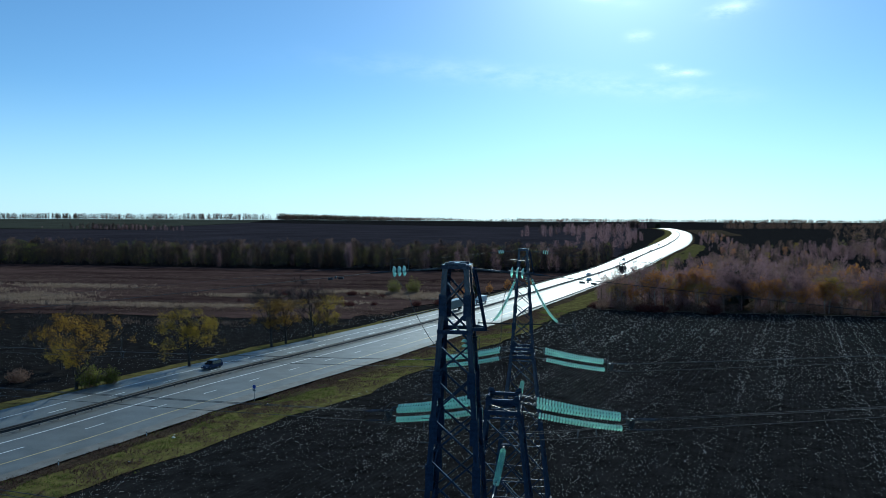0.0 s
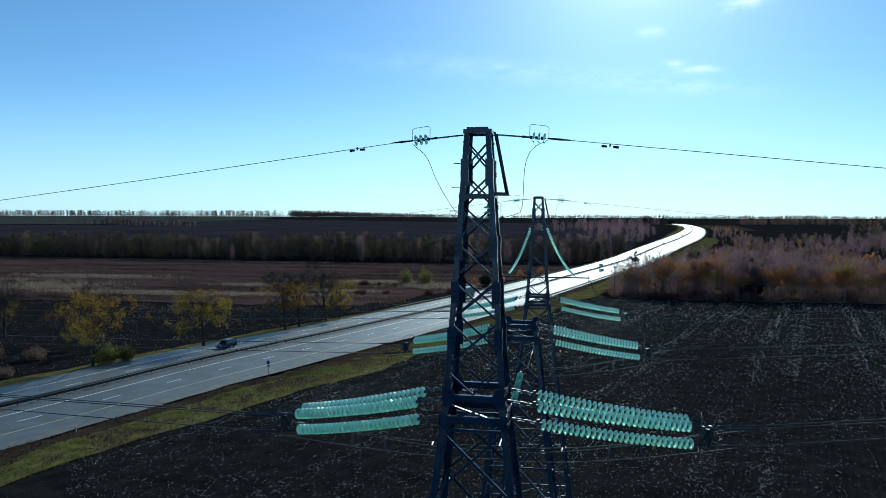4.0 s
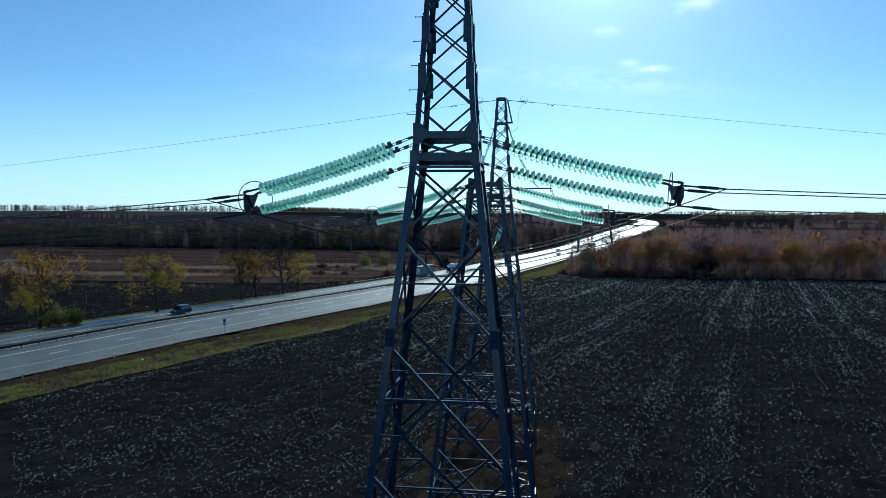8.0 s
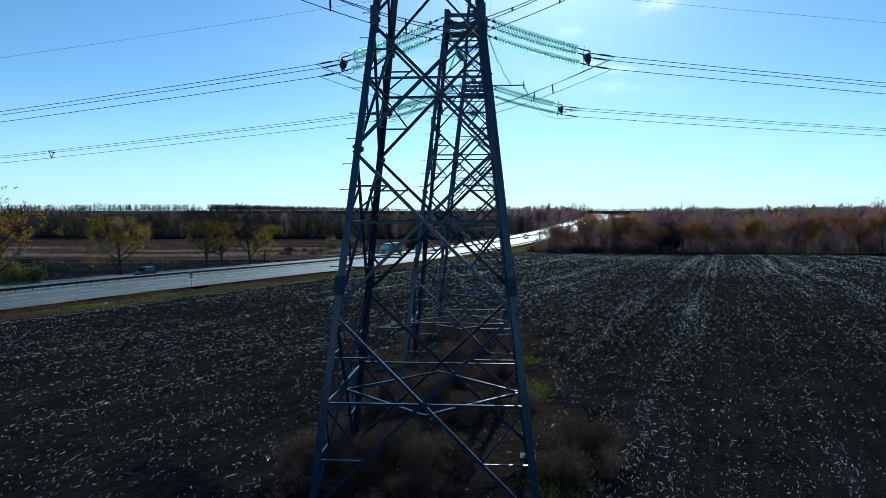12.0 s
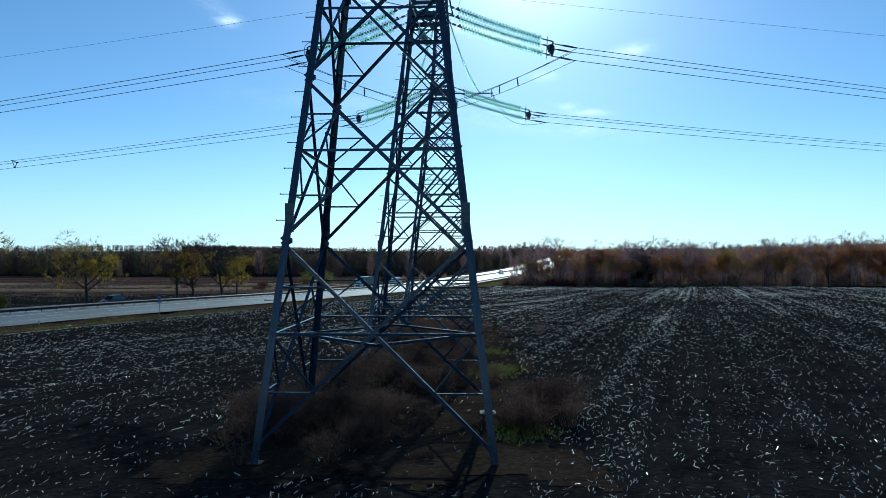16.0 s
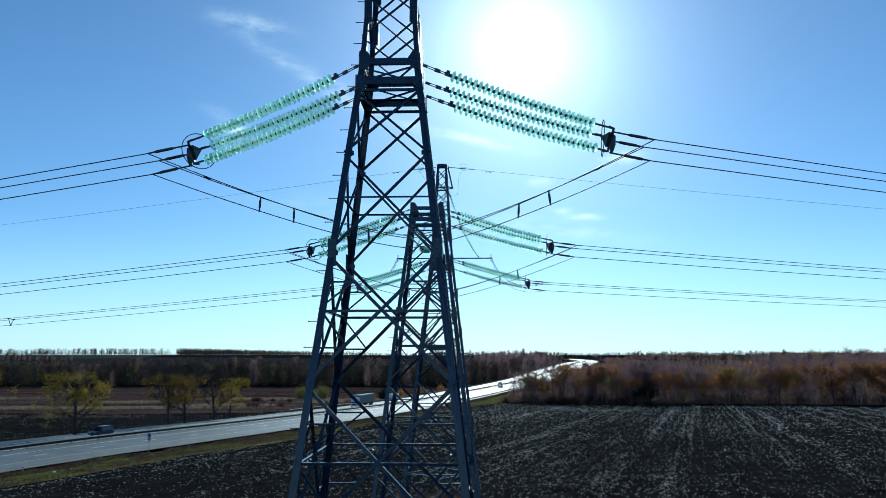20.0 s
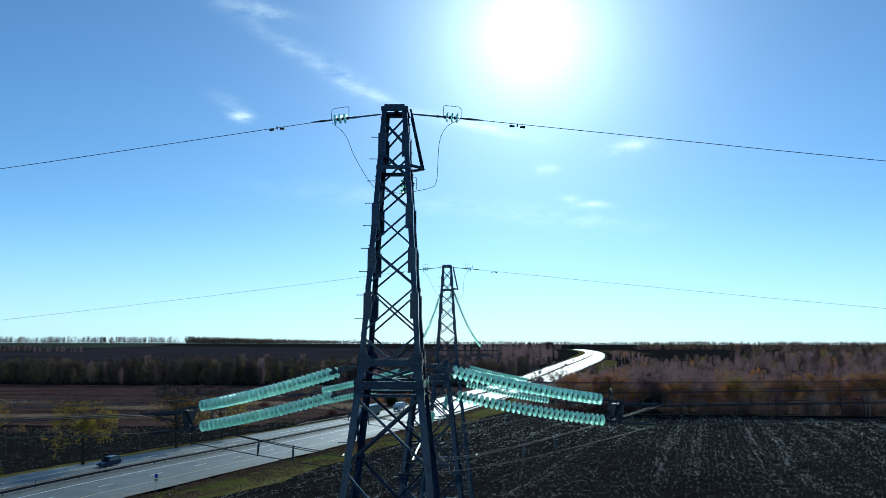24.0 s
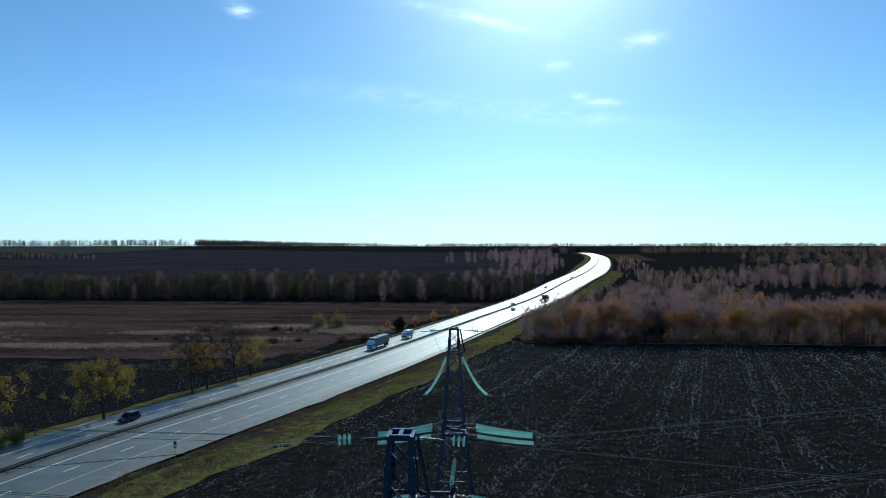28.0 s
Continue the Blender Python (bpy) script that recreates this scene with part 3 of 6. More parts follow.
patch("reed_ground", ((-640, 176), (-68, 212), (12, 470), (-640, 486)), 80, 50, 0.18, M_REEDBED, "flat wet ground of brown and tan dry reeds", "reed bed", 3)
patch("hill_field", ((-1500, 575), (58, 620), (225, 1990), (-2300, 3500)), 70, 60, 0.6, M_HILL, "dark ploughed field on the far hillside", "field", 3)
patch("stubble_field", ((-3900, 1050), (-860, 1236), (-1500, 3550), (-3900, 3550)), 50, 40, 1.6, M_STUBBLE, "pale grey-green field on the far hillside", "field", 6)
patch("wood_floor", ((20, 246), (600, 240), (600, 470), (60, 450)), 50, 30, 0.15, M_DRYTURF, "brown leaf-covered floor of the autumn wood", "wood floor", 1.5)
patch("far_bank", ((225, 1150), (285, 1130), (400, 1800), (318, 1830)), 14, 20, 0.4, M_DRYTURF, "dull tan grass bank beside the far bend", "grass bank", 2)
patch("field_edge", ((14, 245.5), (340, 239.5), (340, 241.5), (14, 247.5)), 160, 2, 0.25, M_PALEGRASS, "line of pale dry grass along the wood", "dry grass", 0.7)


def ragged(name, x0, x1, y0, y1, cell, lift, material, label, category):
    """A draped sheet whose border frays into the soil."""
    v, f, seen_v = [], [], {}

    def vid(i, j):
        if (i, j) not in seen_v:
            x, y = x0 + i * cell, y0 + j * cell
            seen_v[(i, j)] = len(v)
            v.append((x + 0.3 * cell * noise.noise(Vector((x * 3, y * 3, 0))), y + 0.3 * cell * noise.noise(Vector((x * 3, y * 3, 9))), gz_at(x, y) + lift))
        return seen_v[(i, j)]

    for j in range(int((y1 - y0) / cell)):
        for i in range(int((x1 - x0) / cell)):
            x, y = x0 + i * cell, y0 + j * cell
            edge = min(x - x0, x1 - x, y - y0, y1 - y)
            if edge / 2.2 + 1.1 * noise.noise(Vector((x * 0.55, y * 0.45, 2))) + 0.4 * noise.noise(Vector((x * 1.7, y * 1.7, 4))) > 0.35:
                f.append((vid(i, j), vid(i + 1, j), vid(i + 1, j + 1), vid(i, j + 1)))
    return thing(name, label, category, kind="structure", me=mesh_of(name, v, f, material, True))


ragged("tower_ground", -5.0, 5.2, -4.6, 38, 0.35, 0.012, M_WEEDSOIL, "unploughed weedy brown strip beneath the towers", "weedy strip")

# ---- the three towers ----
BELT, BASE_W, BELT_W, TOP_W, TOP_Z = 17.41, 2.80, 0.80, 0.34, 24.42
TOWERS = ((0.0, 0.0, 0.0), (0.1, 16.1, -0.55), (0.25, 31.9, -0.85))


def half(z):
    return BASE_W + (BELT_W - BASE_W) * z / BELT if z <= BELT else BELT_W + (TOP_W - BELT_W) * (z - BELT) / (TOP_Z - BELT)


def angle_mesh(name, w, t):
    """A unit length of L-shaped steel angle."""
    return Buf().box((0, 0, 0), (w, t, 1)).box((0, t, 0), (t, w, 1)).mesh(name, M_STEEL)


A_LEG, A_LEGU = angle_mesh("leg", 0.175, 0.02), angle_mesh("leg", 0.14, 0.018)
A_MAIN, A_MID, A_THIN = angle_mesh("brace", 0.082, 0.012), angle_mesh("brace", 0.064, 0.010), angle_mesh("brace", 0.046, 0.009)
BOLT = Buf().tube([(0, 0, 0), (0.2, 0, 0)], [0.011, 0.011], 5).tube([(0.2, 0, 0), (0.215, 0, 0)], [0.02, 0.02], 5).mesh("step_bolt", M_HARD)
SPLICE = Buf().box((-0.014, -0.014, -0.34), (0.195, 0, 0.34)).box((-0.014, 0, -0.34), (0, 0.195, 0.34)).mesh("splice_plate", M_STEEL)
CORNERS = ((-1, -1), (1, -1), (1, 1), (-1, 1))


def bar(parent, name, p0, p1, me, side=(0, 0, 1)):
    return part(name, me, parent, m=along(p0, p1, side))


def corner(c, z, inset=0.0):
    w = half(z) - inset
    return Vector((c[0] * w, c[1] * w, z))


def leg_run(parent, c, z0, z1, me):
    """One leg between two heights, its angle opening inwards."""
    p, q = corner(c, z0), corner(c, z1)
    z = (q - p).normalized()
    x = Vector((-c[0], 0, 0))
    x = (x - z * x.dot(z)).normalized()
    y = Vector((0, -c[1], 0))
    y = (y - z * y.dot(z) - x * y.dot(x)).normalized()
    m = Matrix((x, y, z)).transposed().to_4x4()
    part("leg", me, parent, m=Matrix.Translation(p) @ m @ Matrix.Diagonal((1, 1, (q - p).length, 1)))


def face_panel(parent, a, b, z0, z1, me, cross_at=None, level=True, subs=0, thin=A_THIN):
    """Cross bracing on one face between two heights."""
    out = Vector(((a[0] + b[0]) / 2, (a[1] + b[1]) / 2, 0))
    lo_a, lo_b, hi_a, hi_b = corner(a, z0), corner(b, z0), corner(a, z1), corner(b, z1)
    bar(parent, "diagonal_brace", lo_a - out * 0.02, hi_b - out * 0.02, me, -out)
    bar(parent, "diagonal_brace", lo_b - out * 0.05, hi_a - out * 0.05, me, -out)
    w0, w1 = half(z0), half(z1)
    u = w0 / (w0 + w1)
    zc = z0 + (z1 - z0) * u
    if level:
        bar(parent, "horizontal_brace", corner(a, zc) - out * 0.08, corner(b, zc) - out * 0.08, A_MID if subs else thin, (0, 0, -1))
    for e, o in ((a, b), (b, a)):
        lo_e, hi_e, lo_o, hi_o = corner(e, z0), corner(e, z1), corner(o, z0), corner(o, z1)
        for k in range(subs):
            # short struts from the leg to the diagonals, above and below the crossing
            if k == 0:
                zt = (zc + z1) / 2
                pt = lo_o.lerp(hi_e, (zt - z0) / (z1 - z0))
                bar(parent, "horizontal_brace", corner(e, zt) - out * 0.07, pt - out * 0.07, thin, (0, 0, -1))
                bar(parent, "redundant_brace", corner(e, zc) - out * 0.06, pt - out * 0.06, thin)
            else:
                zt = (zc + z0) / 2
                pt = lo_e.lerp(hi_o, (zt - z0) / (z1 - z0))
                bar(parent, "horizontal_brace", corner(e, zt) - out * 0.07, pt - out * 0.07, thin, (0, 0, -1))
                bar(parent, "redundant_brace", corner(e, zc) - out * 0.06, pt - out * 0.06, thin)


def belt_beam(parent, z, tall, deep, w):
    for a, b in zip(CORNERS, CORNERS[1:] + CORNERS[:1]):
        p, q = Vector((a[0] * w, a[1] * w, z)), Vector((b[0] * w, b[1] * w, z))
        d = (q - p).normalized()
        m = Matrix.Translation(p) @ Matrix((d, Vector((0, 0, 1)).cross(d), Vector((0, 0, 1)))).transposed().to_4x4()
        n = (q - p).length
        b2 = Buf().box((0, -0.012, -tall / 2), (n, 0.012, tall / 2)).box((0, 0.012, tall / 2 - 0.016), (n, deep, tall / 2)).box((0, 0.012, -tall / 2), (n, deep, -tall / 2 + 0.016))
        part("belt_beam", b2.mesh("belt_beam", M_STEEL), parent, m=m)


def build_tower(at, peak, label, group):
    tower = thing("lattice_tower", label, "power pylon", Matrix.Translation(at), group)
    top = TOP_Z if peak else BELT + 0.12
    for c in CORNERS:
        leg_run(tower, c, -0.05, 5.6, A_LEG)
        leg_run(tower, c, 5.6, 12.2, A_LEG)
        leg_run(tower, c, 12.2, BELT + (0 if peak else 0.12), A_LEG)
        if peak:
            leg_run(tower, c, BELT, 21.4, A_LEGU)
            leg_run(tower, c, 21.4, TOP_Z, A_LEGU)
        for z in ((5.6, 12.2, 18.9, 20.1, 21.3, 23.3) if peak else (5.6, 12.2)):
            p = corner(c, z)
            part("splice_plate", SPLICE, tower, m=Matrix.Translation(p) @ Matrix.Diagonal((-c[0], -c[1], 1, 1)))
        foot = Buf().box((-0.24, -0.24, -0.7), (0.24, 0.24, 0.01)).box((-0.16, -0.16, 0.01), (0.16, 0.16, 0.03))
        part("footing", foot.mesh("footing", M_CONC), tower, "square dark concrete footing", Matrix.Translation(corner(c, 0) - Vector((c[0] * 0.1, c[1] * 0.1, 0))))
    for a, b in zip(CORNERS, CORNERS[1:] + CORNERS[:1]):
        face_panel(tower, a, b, 5.06, 9.0, A_MAIN, subs=2)
        face_panel(tower, a, b, 9.0, 12.2, A_MAIN, subs=2)
        face_panel(tower, a, b, 12.2, 14.83, A_MID, level=True, thin=A_THIN)
        face_panel(tower, a, b, 14.83, 16.62, A_MID, level=False)
        # foot panel: long legs of the cross meet at 2.8 m
        out = Vector(((a[0] + b[0]) / 2, (a[1] + b[1]) / 2, 0))
        face_panel(tower, a, b, 0.25, 5.06, A_MAIN, subs=2)
        face_panel(tower, a, b, 16.8, 17.3, A_THIN, level=False)
        if peak:
            zs = (18.16, 19.40, 20.47, 21.49, 22.38, 23.25, 24.12)
            for z0, z1 in zip(zs, zs[1:]):
                face_panel(tower, a, b, z0, z1, A_THIN, level=False)
            # a pair of braces coming together on the belt beam
            knee = (corner(a, 17.52) + corner(b, 17.52)) / 2 - out * 0.02
            for e in (a, b):
                bar(tower, "diagonal_brace", knee, corner(e, 18.16) - out * 0.03, A_THIN, -out)
    belt_beam(tower, 17.42, 0.17, 0.09, half(17.4) - 0.006)
    belt_beam(tower, 16.86, 0.20, 0.09, half(16.86) - 0.006)
    belt_beam(tower, 16.60, 0.07, 0.05, half(16.60) - 0.03)
    if peak:
        belt_beam(tower, 22.67, 0.10, 0.06, half(22.67) + 0.004)
    # six-cornered plates where the belt meets the legs
    for a, b in zip(CORNERS, CORNERS[1:] + CORNERS[:1]):
        out = Vector(((a[0] + b[0]) / 2, (a[1] + b[1]) / 2, 0))
        run = (corner(b, 0) - corner(a, 0)).normalized()
        for e, w in ((a, 1), (b, -1)):
            for z, k in ((17.42, 1.0), (16.80, 0.75)):
                p = corner(e, z) + out * 0.016
                g = Buf()
                for h in (0.0, 0.014):
                    g.v += [p + out * h + run * w * u * k + Vector((0, 0, v * k)) for u, v in ((0.0, -0.24), (0.20, -0.22), (0.33, -0.05), (0.33, 0.06), (0.20, 0.27), (0.0, 0.30))]
                g.f += [tuple(range(6)), tuple(range(11, 5, -1))] + [(i, 6 + i, 6 + (i + 1) % 6, (i + 1) % 6) for i in range(6)]
                part("belt_gusset", g.mesh("belt_gusset", M_STEEL), tower)
    # gusset plates where the braces meet the legs
    for a, b in zip(CORNERS, CORNERS[1:] + CORNERS[:1]):
        out = Vector(((a[0] + b[0]) / 2, (a[1] + b[1]) / 2, 0))
        along_face = (corner(b, 0) - corner(a, 0)).normalized()
        for z in (5.06, 9.0, 12.2, 14.83):
            for e, s in ((a, 1), (b, -1)):
                p = corner(e, z) - out * 0.05 + along_face * s * 0.03
                g = Buf()
                for h in (0.0, 0.012):
                    g.v += [p + out * h + Vector((0, 0, -0.15)), p + out * h + along_face * s * 0.20 + Vector((0, 0, -0.05)), p + out * h + along_face * s * 0.20 + Vector((0, 0, 0.05)), p + out * h + Vector((0, 0, 0.15))]
                g.f += [(0, 1, 2, 3), (7, 6, 5, 4), (0, 4, 5, 1), (1, 5, 6, 2), (2, 6, 7, 3), (3, 7, 4, 0)]
                part("gusset_plate", g.mesh("gusset_plate", M_STEEL), tower)
    # plan bracing inside the tower
    for z in (2.75,):
        mids = [(corner(a, z) + corner(b, z)) / 2 * 0.97 for a, b in zip(CORNERS, CORNERS[1:] + CORNERS[:1])]
        for p, q in zip(mids, mids[1:] + mids[:1]):
            bar(tower, "plan_brace", p, q, A_MID, (0, 0, -1))
    if peak:
        belt_beam(tower, TOP_Z - 0.06, 0.11, 0.10, TOP_W + 0.02)
        cap = Buf().box((-TOP_W + 0.06, -TOP_W - 0.04, 0.0), (TOP_W - 0.06, -TOP_W + 0.06, 0.05)).box((-TOP_W + 0.06, TOP_W - 0.06, 0.0), (TOP_W - 0.06, TOP_W + 0.04, 0.05)).box((-0.06, -TOP_W + 0.06, 0.005), (0.06, TOP_W - 0.06, 0.045))
        part("cap_frame", cap.mesh("cap_frame", M_STEEL), tower, m=pose(0, 0, TOP_Z - 0.006))
        # small outrigger that holds the earth-wire loop off the steel
        for y in (-0.34, 0.34):
            bar(tower, "outrigger_strut", (0.42, y, TOP_Z - 0.1), (0.76, 0.1 * y, 22.70), A_MID)
            bar(tower, "outrigger_strut", (0.44, y, 22.70), (0.80, 0.1 * y, 22.68), A_MAIN)
    # climbing bolts up one leg
    z = 1.2
    while z < top - 0.4:
        p = corner(CORNERS[0], z)
        part("step_bolt", BOLT, tower, m=Matrix.Translation(p) @ Matrix.Rotation(math.pi, 4, "Z"))
        z += 0.62
    return tower


LINE_TOWERS = "steel towers of the power line"
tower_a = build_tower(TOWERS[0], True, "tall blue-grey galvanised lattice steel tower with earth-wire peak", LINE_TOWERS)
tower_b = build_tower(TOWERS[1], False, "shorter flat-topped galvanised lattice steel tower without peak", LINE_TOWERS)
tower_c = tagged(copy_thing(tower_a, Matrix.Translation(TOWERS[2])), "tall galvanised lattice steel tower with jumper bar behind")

# ---- insulators and wires ----
DISC = Buf().lathe([(0.036, 0.0), (0.062, 0.006), (0.110, 0.022), (0.138, 0.044), (0.146, 0.060), (0.138, 0.066), (0.122, 0.050)], 16).lathe([(0.098, 0.030), (0.094, 0.066)], 14).mesh("glass_disc", M_GLASS, True)
CAP = Buf().lathe([(0.0, -0.058), (0.034, -0.058), (0.046, -0.035), (0.046, 0.002), (0.034, 0.010), (0.012, 0.05), (0.012, 0.095)], 8).mesh("metal_cap", M_HARD, True)
PITCH = 0.146


def sagging(p, q, sag, n):
    p, q = Vector(p), Vector(q)
    return [p.lerp(q, i / n) - Vector((0, 0, 4 * sag * (i / n) * (1 - i / n))) for i in range(n + 1)]


def turn_to(p, q):
    """A pose at p, its z axis towards q, unscaled."""
    m = along(p, q)
    return m @ Matrix.Diagonal((1, 1, 1 / (Vector(q) - Vector(p)).length, 1))


def insulator_string(p, q, n, label, group, link=0.95, sag=0.10, pitch=PITCH, size=1.0):
    """A chain: a steel link from p, n glass discs, and a short end fitting at q."""
    s = thing("insulator_string", label, "insulator", Matrix.Translation(p), group)
    p, q = Vector(p), Vector(q)
    pts = sagging((0, 0, 0), q - p, sag, 64)
    dist = np.concatenate([[0], np.cumsum([(b - a).length for a, b in zip(pts, pts[1:])])])

    def at(d):
        return Vector([float(np.interp(d, dist, [v[k] for v in pts])) for k in range(3)])

    total = dist[-1]
    need = n * pitch
    start = min(link, max(0.1, total - need - 0.25))
    if start > 0.3:
        m = turn_to(at(0), at(start))
        b = Buf().box((-0.035, -0.012, 0.10), (-0.019, 0.012, start - 0.12), m).box((0.019, -0.012, 0.10), (0.035, 0.012, start - 0.12), m)
        b.box((-0.03, -0.03, 0), (0.03, 0.03, 0.14), m).box((-0.045, -0.02, start - 0.2), (0.045, 0.02, start), m)
        b.box((-0.045, -0.025, start * 0.42), (0.045, 0.025, start * 0.42 + 0.16), m).box((0.02, -0.03, start - 0.16), (0.11, 0.03, start - 0.07), m)
        part("link_plate", b.mesh("link_plate", M_HARD), s, "drilled dark steel link plates")
    for i in range(n):
        d = start + i * pitch
        m = turn_to(at(d), at(d + pitch)) @ Matrix.Diagonal((size, size, pitch / PITCH, 1))
        part("glass_disc", DISC, s, m=m)
        part("metal_cap", CAP, s, m=m)
    e0 = start + need
    part("end_fitting", Buf().tube([at(e0), at(total)], [0.03, 0.03], 6).mesh("end_fitting", M_HARD), s)
    return s


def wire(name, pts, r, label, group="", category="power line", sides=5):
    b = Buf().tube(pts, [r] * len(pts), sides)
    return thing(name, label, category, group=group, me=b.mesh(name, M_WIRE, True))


def arch_ring(parent, centre, axis, r, thick, a0=0.0, a1=2 * math.pi):
    """A thin ring about an axis: the corona ring at a string's end."""
    z = Vector(axis).normalized()
    x = z.orthogonal().normalized()
    y = z.cross(x)
    pts = [Vector(centre) + (x * math.cos(a0 + (a1 - a0) * i / 28) + y * math.sin(a0 + (a1 - a0) * i / 28)) * r for i in range(29)]
    part("corona_ring", Buf().tube(pts, [thick] * 29, 5).mesh("corona_ring", M_HARD, True), parent)


PHASES = "conductors of the power line"
for t_i, (tx, ty, tz) in enumerate(TOWERS):
    base = Vector((tx, ty, tz))
    for sx in (-1, 1):
        yoke = base + Vector((sx * 6.28, 2.0, (16.05 if t_i == 0 else 15.92) if sx > 0 else 15.78))
        d = Vector((sx * 0.93, 0.39 if sx > 0 else 0.25, -0.06 if sx > 0 else -0.10)).normalized()
        across = d.cross(Vector((0, 0, 1))).normalized() * sx
        up = Vector((0, 0, 1))
        y_up, y_low = 0.24, -0.34
        fit_ends = ((across * 0.36 + up * y_up, (sx * 0.86, -0.62, 17.38)), (across * -0.36 + up * y_up, (sx * 0.86, 0.62, 17.38)), (up * y_low, (sx * 0.93, 0.0, 16.74)))
        for k, (o, a) in enumerate(fit_ends):
            insulator_string(base + Vector(a), yoke + o - d * 0.08, 28, "long chain of green glass insulator discs pulled between tower and yoke", "tension insulator chains", 0.85, 0.10, 0.163, 1.1)
        plate = thing("yoke_plate", "dark triangular steel yoke with corona rings and clamps", "line fitting", Matrix.Translation(yoke), "yokes")
        tri = [across * 0.38 + up * (y_up + 0.03), across * -0.38 + up * (y_up + 0.03), up * (y_low - 0.04)]
        tb = Buf()
        for h in (-0.14, -0.02):
            tb.v += [c * 0.6 + d * h for c in tri]
        tb.f += [(0, 1, 2), (5, 4, 3), (0, 3, 4, 1), (1, 4, 5, 2), (2, 5, 3, 0)]
        part("triangle_plate", tb.mesh("triangle_plate", M_HARD), plate)
        for c in tri:
            part("yoke_arm", Buf().tube([c - d * 0.24, c * 0.9 - d * 0.06, c * 0.45], [0.032, 0.04, 0.045], 6).mesh("yoke_arm", M_HARD), plate)
        hub = Buf().tube([up * 0.20 + d * 0.1, up * 0.14 + d * 0.1, up * -0.12 + d * 0.1, up * -0.30 + d * 0.08, up * -0.40 + d * 0.06], [0.05, 0.12, 0.11, 0.06, 0.035], 8)
        part("hub", hub.mesh("hub", M_HARD), plate)
        tilt = (d + across * sx * 0.55).normalized()
        arch_ring(plate, up * 0.02 - d * 0.22, tilt, 0.55, 0.014)
        clamps = []
        for k, o in enumerate((across * 0.25 + up * 0.18, across * -0.25 + up * 0.10, up * -0.38)):
            e = o * 1.05 + d * 1.45
            pp = [o, o + (e - o) * 0.35, o + (e - o) * 0.4, o + (e - o) * 0.8, o + (e - o) * 0.82, e]
            part("dead_end_clamp", Buf().tube(pp, [0.025, 0.025, 0.045, 0.045, 0.03, 0.022], 6).mesh("dead_end_clamp", M_HARD), plate)
            clamps.append(yoke + e)
        # spans to the next towers, out of sight
        for k, e in enumerate(clamps):
            far = e + Vector((sx * 330, 330 * (0.42 if sx > 0 else 0.27), 18.0 if sx > 0 else 1.0))
            wire("conductor", sagging(e, far, 6.0, 40), 0.017, "thin stranded aluminium conductor hanging across the field", PHASES)
        if sx < 0:
            # a three-armed spacer out on the span
            tri = [e.lerp(e + Vector((-330, 89.1, 1.0)), 0.0925) - Vector((0, 0, 24 * 0.0925 * 0.9075)) for e in clamps]
            mid_s = (tri[0] + tri[1] + tri[2]) / 3
            sp = thing("conductor_spacer", "dark three-armed spacer holding three conductors apart", "line fitting", Matrix.Translation(mid_s), "conductor spacers")
            for q in range(3):
                part("spacer_arm", Buf().tube([tri[q] - mid_s, tri[(q + 1) % 3] - mid_s], [0.03, 0.03], 6).mesh("spacer_arm", M_HARD), sp)
                part("clamp", Buf().tube([tri[q] - mid_s - Vector((0.1, 0, 0)), tri[q] - mid_s + Vector((0.1, 0, 0))], [0.045, 0.045], 6).mesh("clamp", M_HARD), sp)
        # jumper loop round the tower
        mid = base + Vector((0, 6.2 if t_i < 2 else 5.35, 13.75 if t_i < 2 else 18.25))
        for k, e in enumerate(clamps):
            o = (Vector((0, 0.25, 0.12)), Vector((0, -0.25, 0.12)), Vector((0, 0, -0.28)))[k]
            if t_i < 2:
                c0, c1 = e, mid + o
                ctl = Vector((sx * 2.4, c1.y - 0.9, c1.z + 0.12)) + Vector((tx, 0, 0))
                pts = [e * (1 - u) ** 2 + ctl * 2 * u * (1 - u) + c1 * u * u for u in [i / 20 for i in range(21)]]
            else:
                endp = base + Vector((sx * 3.75, 5.35, 18.3)) + o * 0.5
                low = base + Vector((sx * 4.6, 4.6, 15.3)) + o
                c1 = endp
                pts = [e * (1 - u) ** 2 + low * 2 * u * (1 - u) + c1 * u * u for u in [i / 20 for i in range(21)]]
            wire("jumper_wire", pts, 0.015, "slack jumper wire looping round the tower", "jumper loops")
        # spacers that hold the wires of a loop apart
        if t_i < 2:
            for u, pair in ((0.14, (0, 1)), (0.30, (1, 2)), (0.42, (0, 2)), (0.62, (0, 1)), (0.75, (1, 2))):
                ring = []
                for k, e in enumerate(clamps):
                    o = (Vector((0, 0.25, 0.12)), Vector((0, -0.25, 0.12)), Vector((0, 0, -0.28)))[k]
                    c1 = mid + o
                    ctl = Vector((sx * 2.4 + tx, c1.y - 0.9, c1.z + 0.12))
                    ring.append(e * (1 - u) ** 2 + ctl * 2 * u * (1 - u) + c1 * u * u)
                sp = thing("wire_spacer", "small dark spacer clamped between jumper wires", "line fitting", Matrix.Translation(ring[pair[0]]), "wire spacers")
                gap = ring[pair[1]] - ring[pair[0]]
                part("spacer_arm", Buf().tube([gap * -0.06, gap * 0.2, gap * 0.25, gap * 0.75, gap * 0.8, gap * 1.06], [0.028, 0.028, 0.04, 0.04, 0.028, 0.028], 6).mesh("spacer_arm", M_HARD), sp)
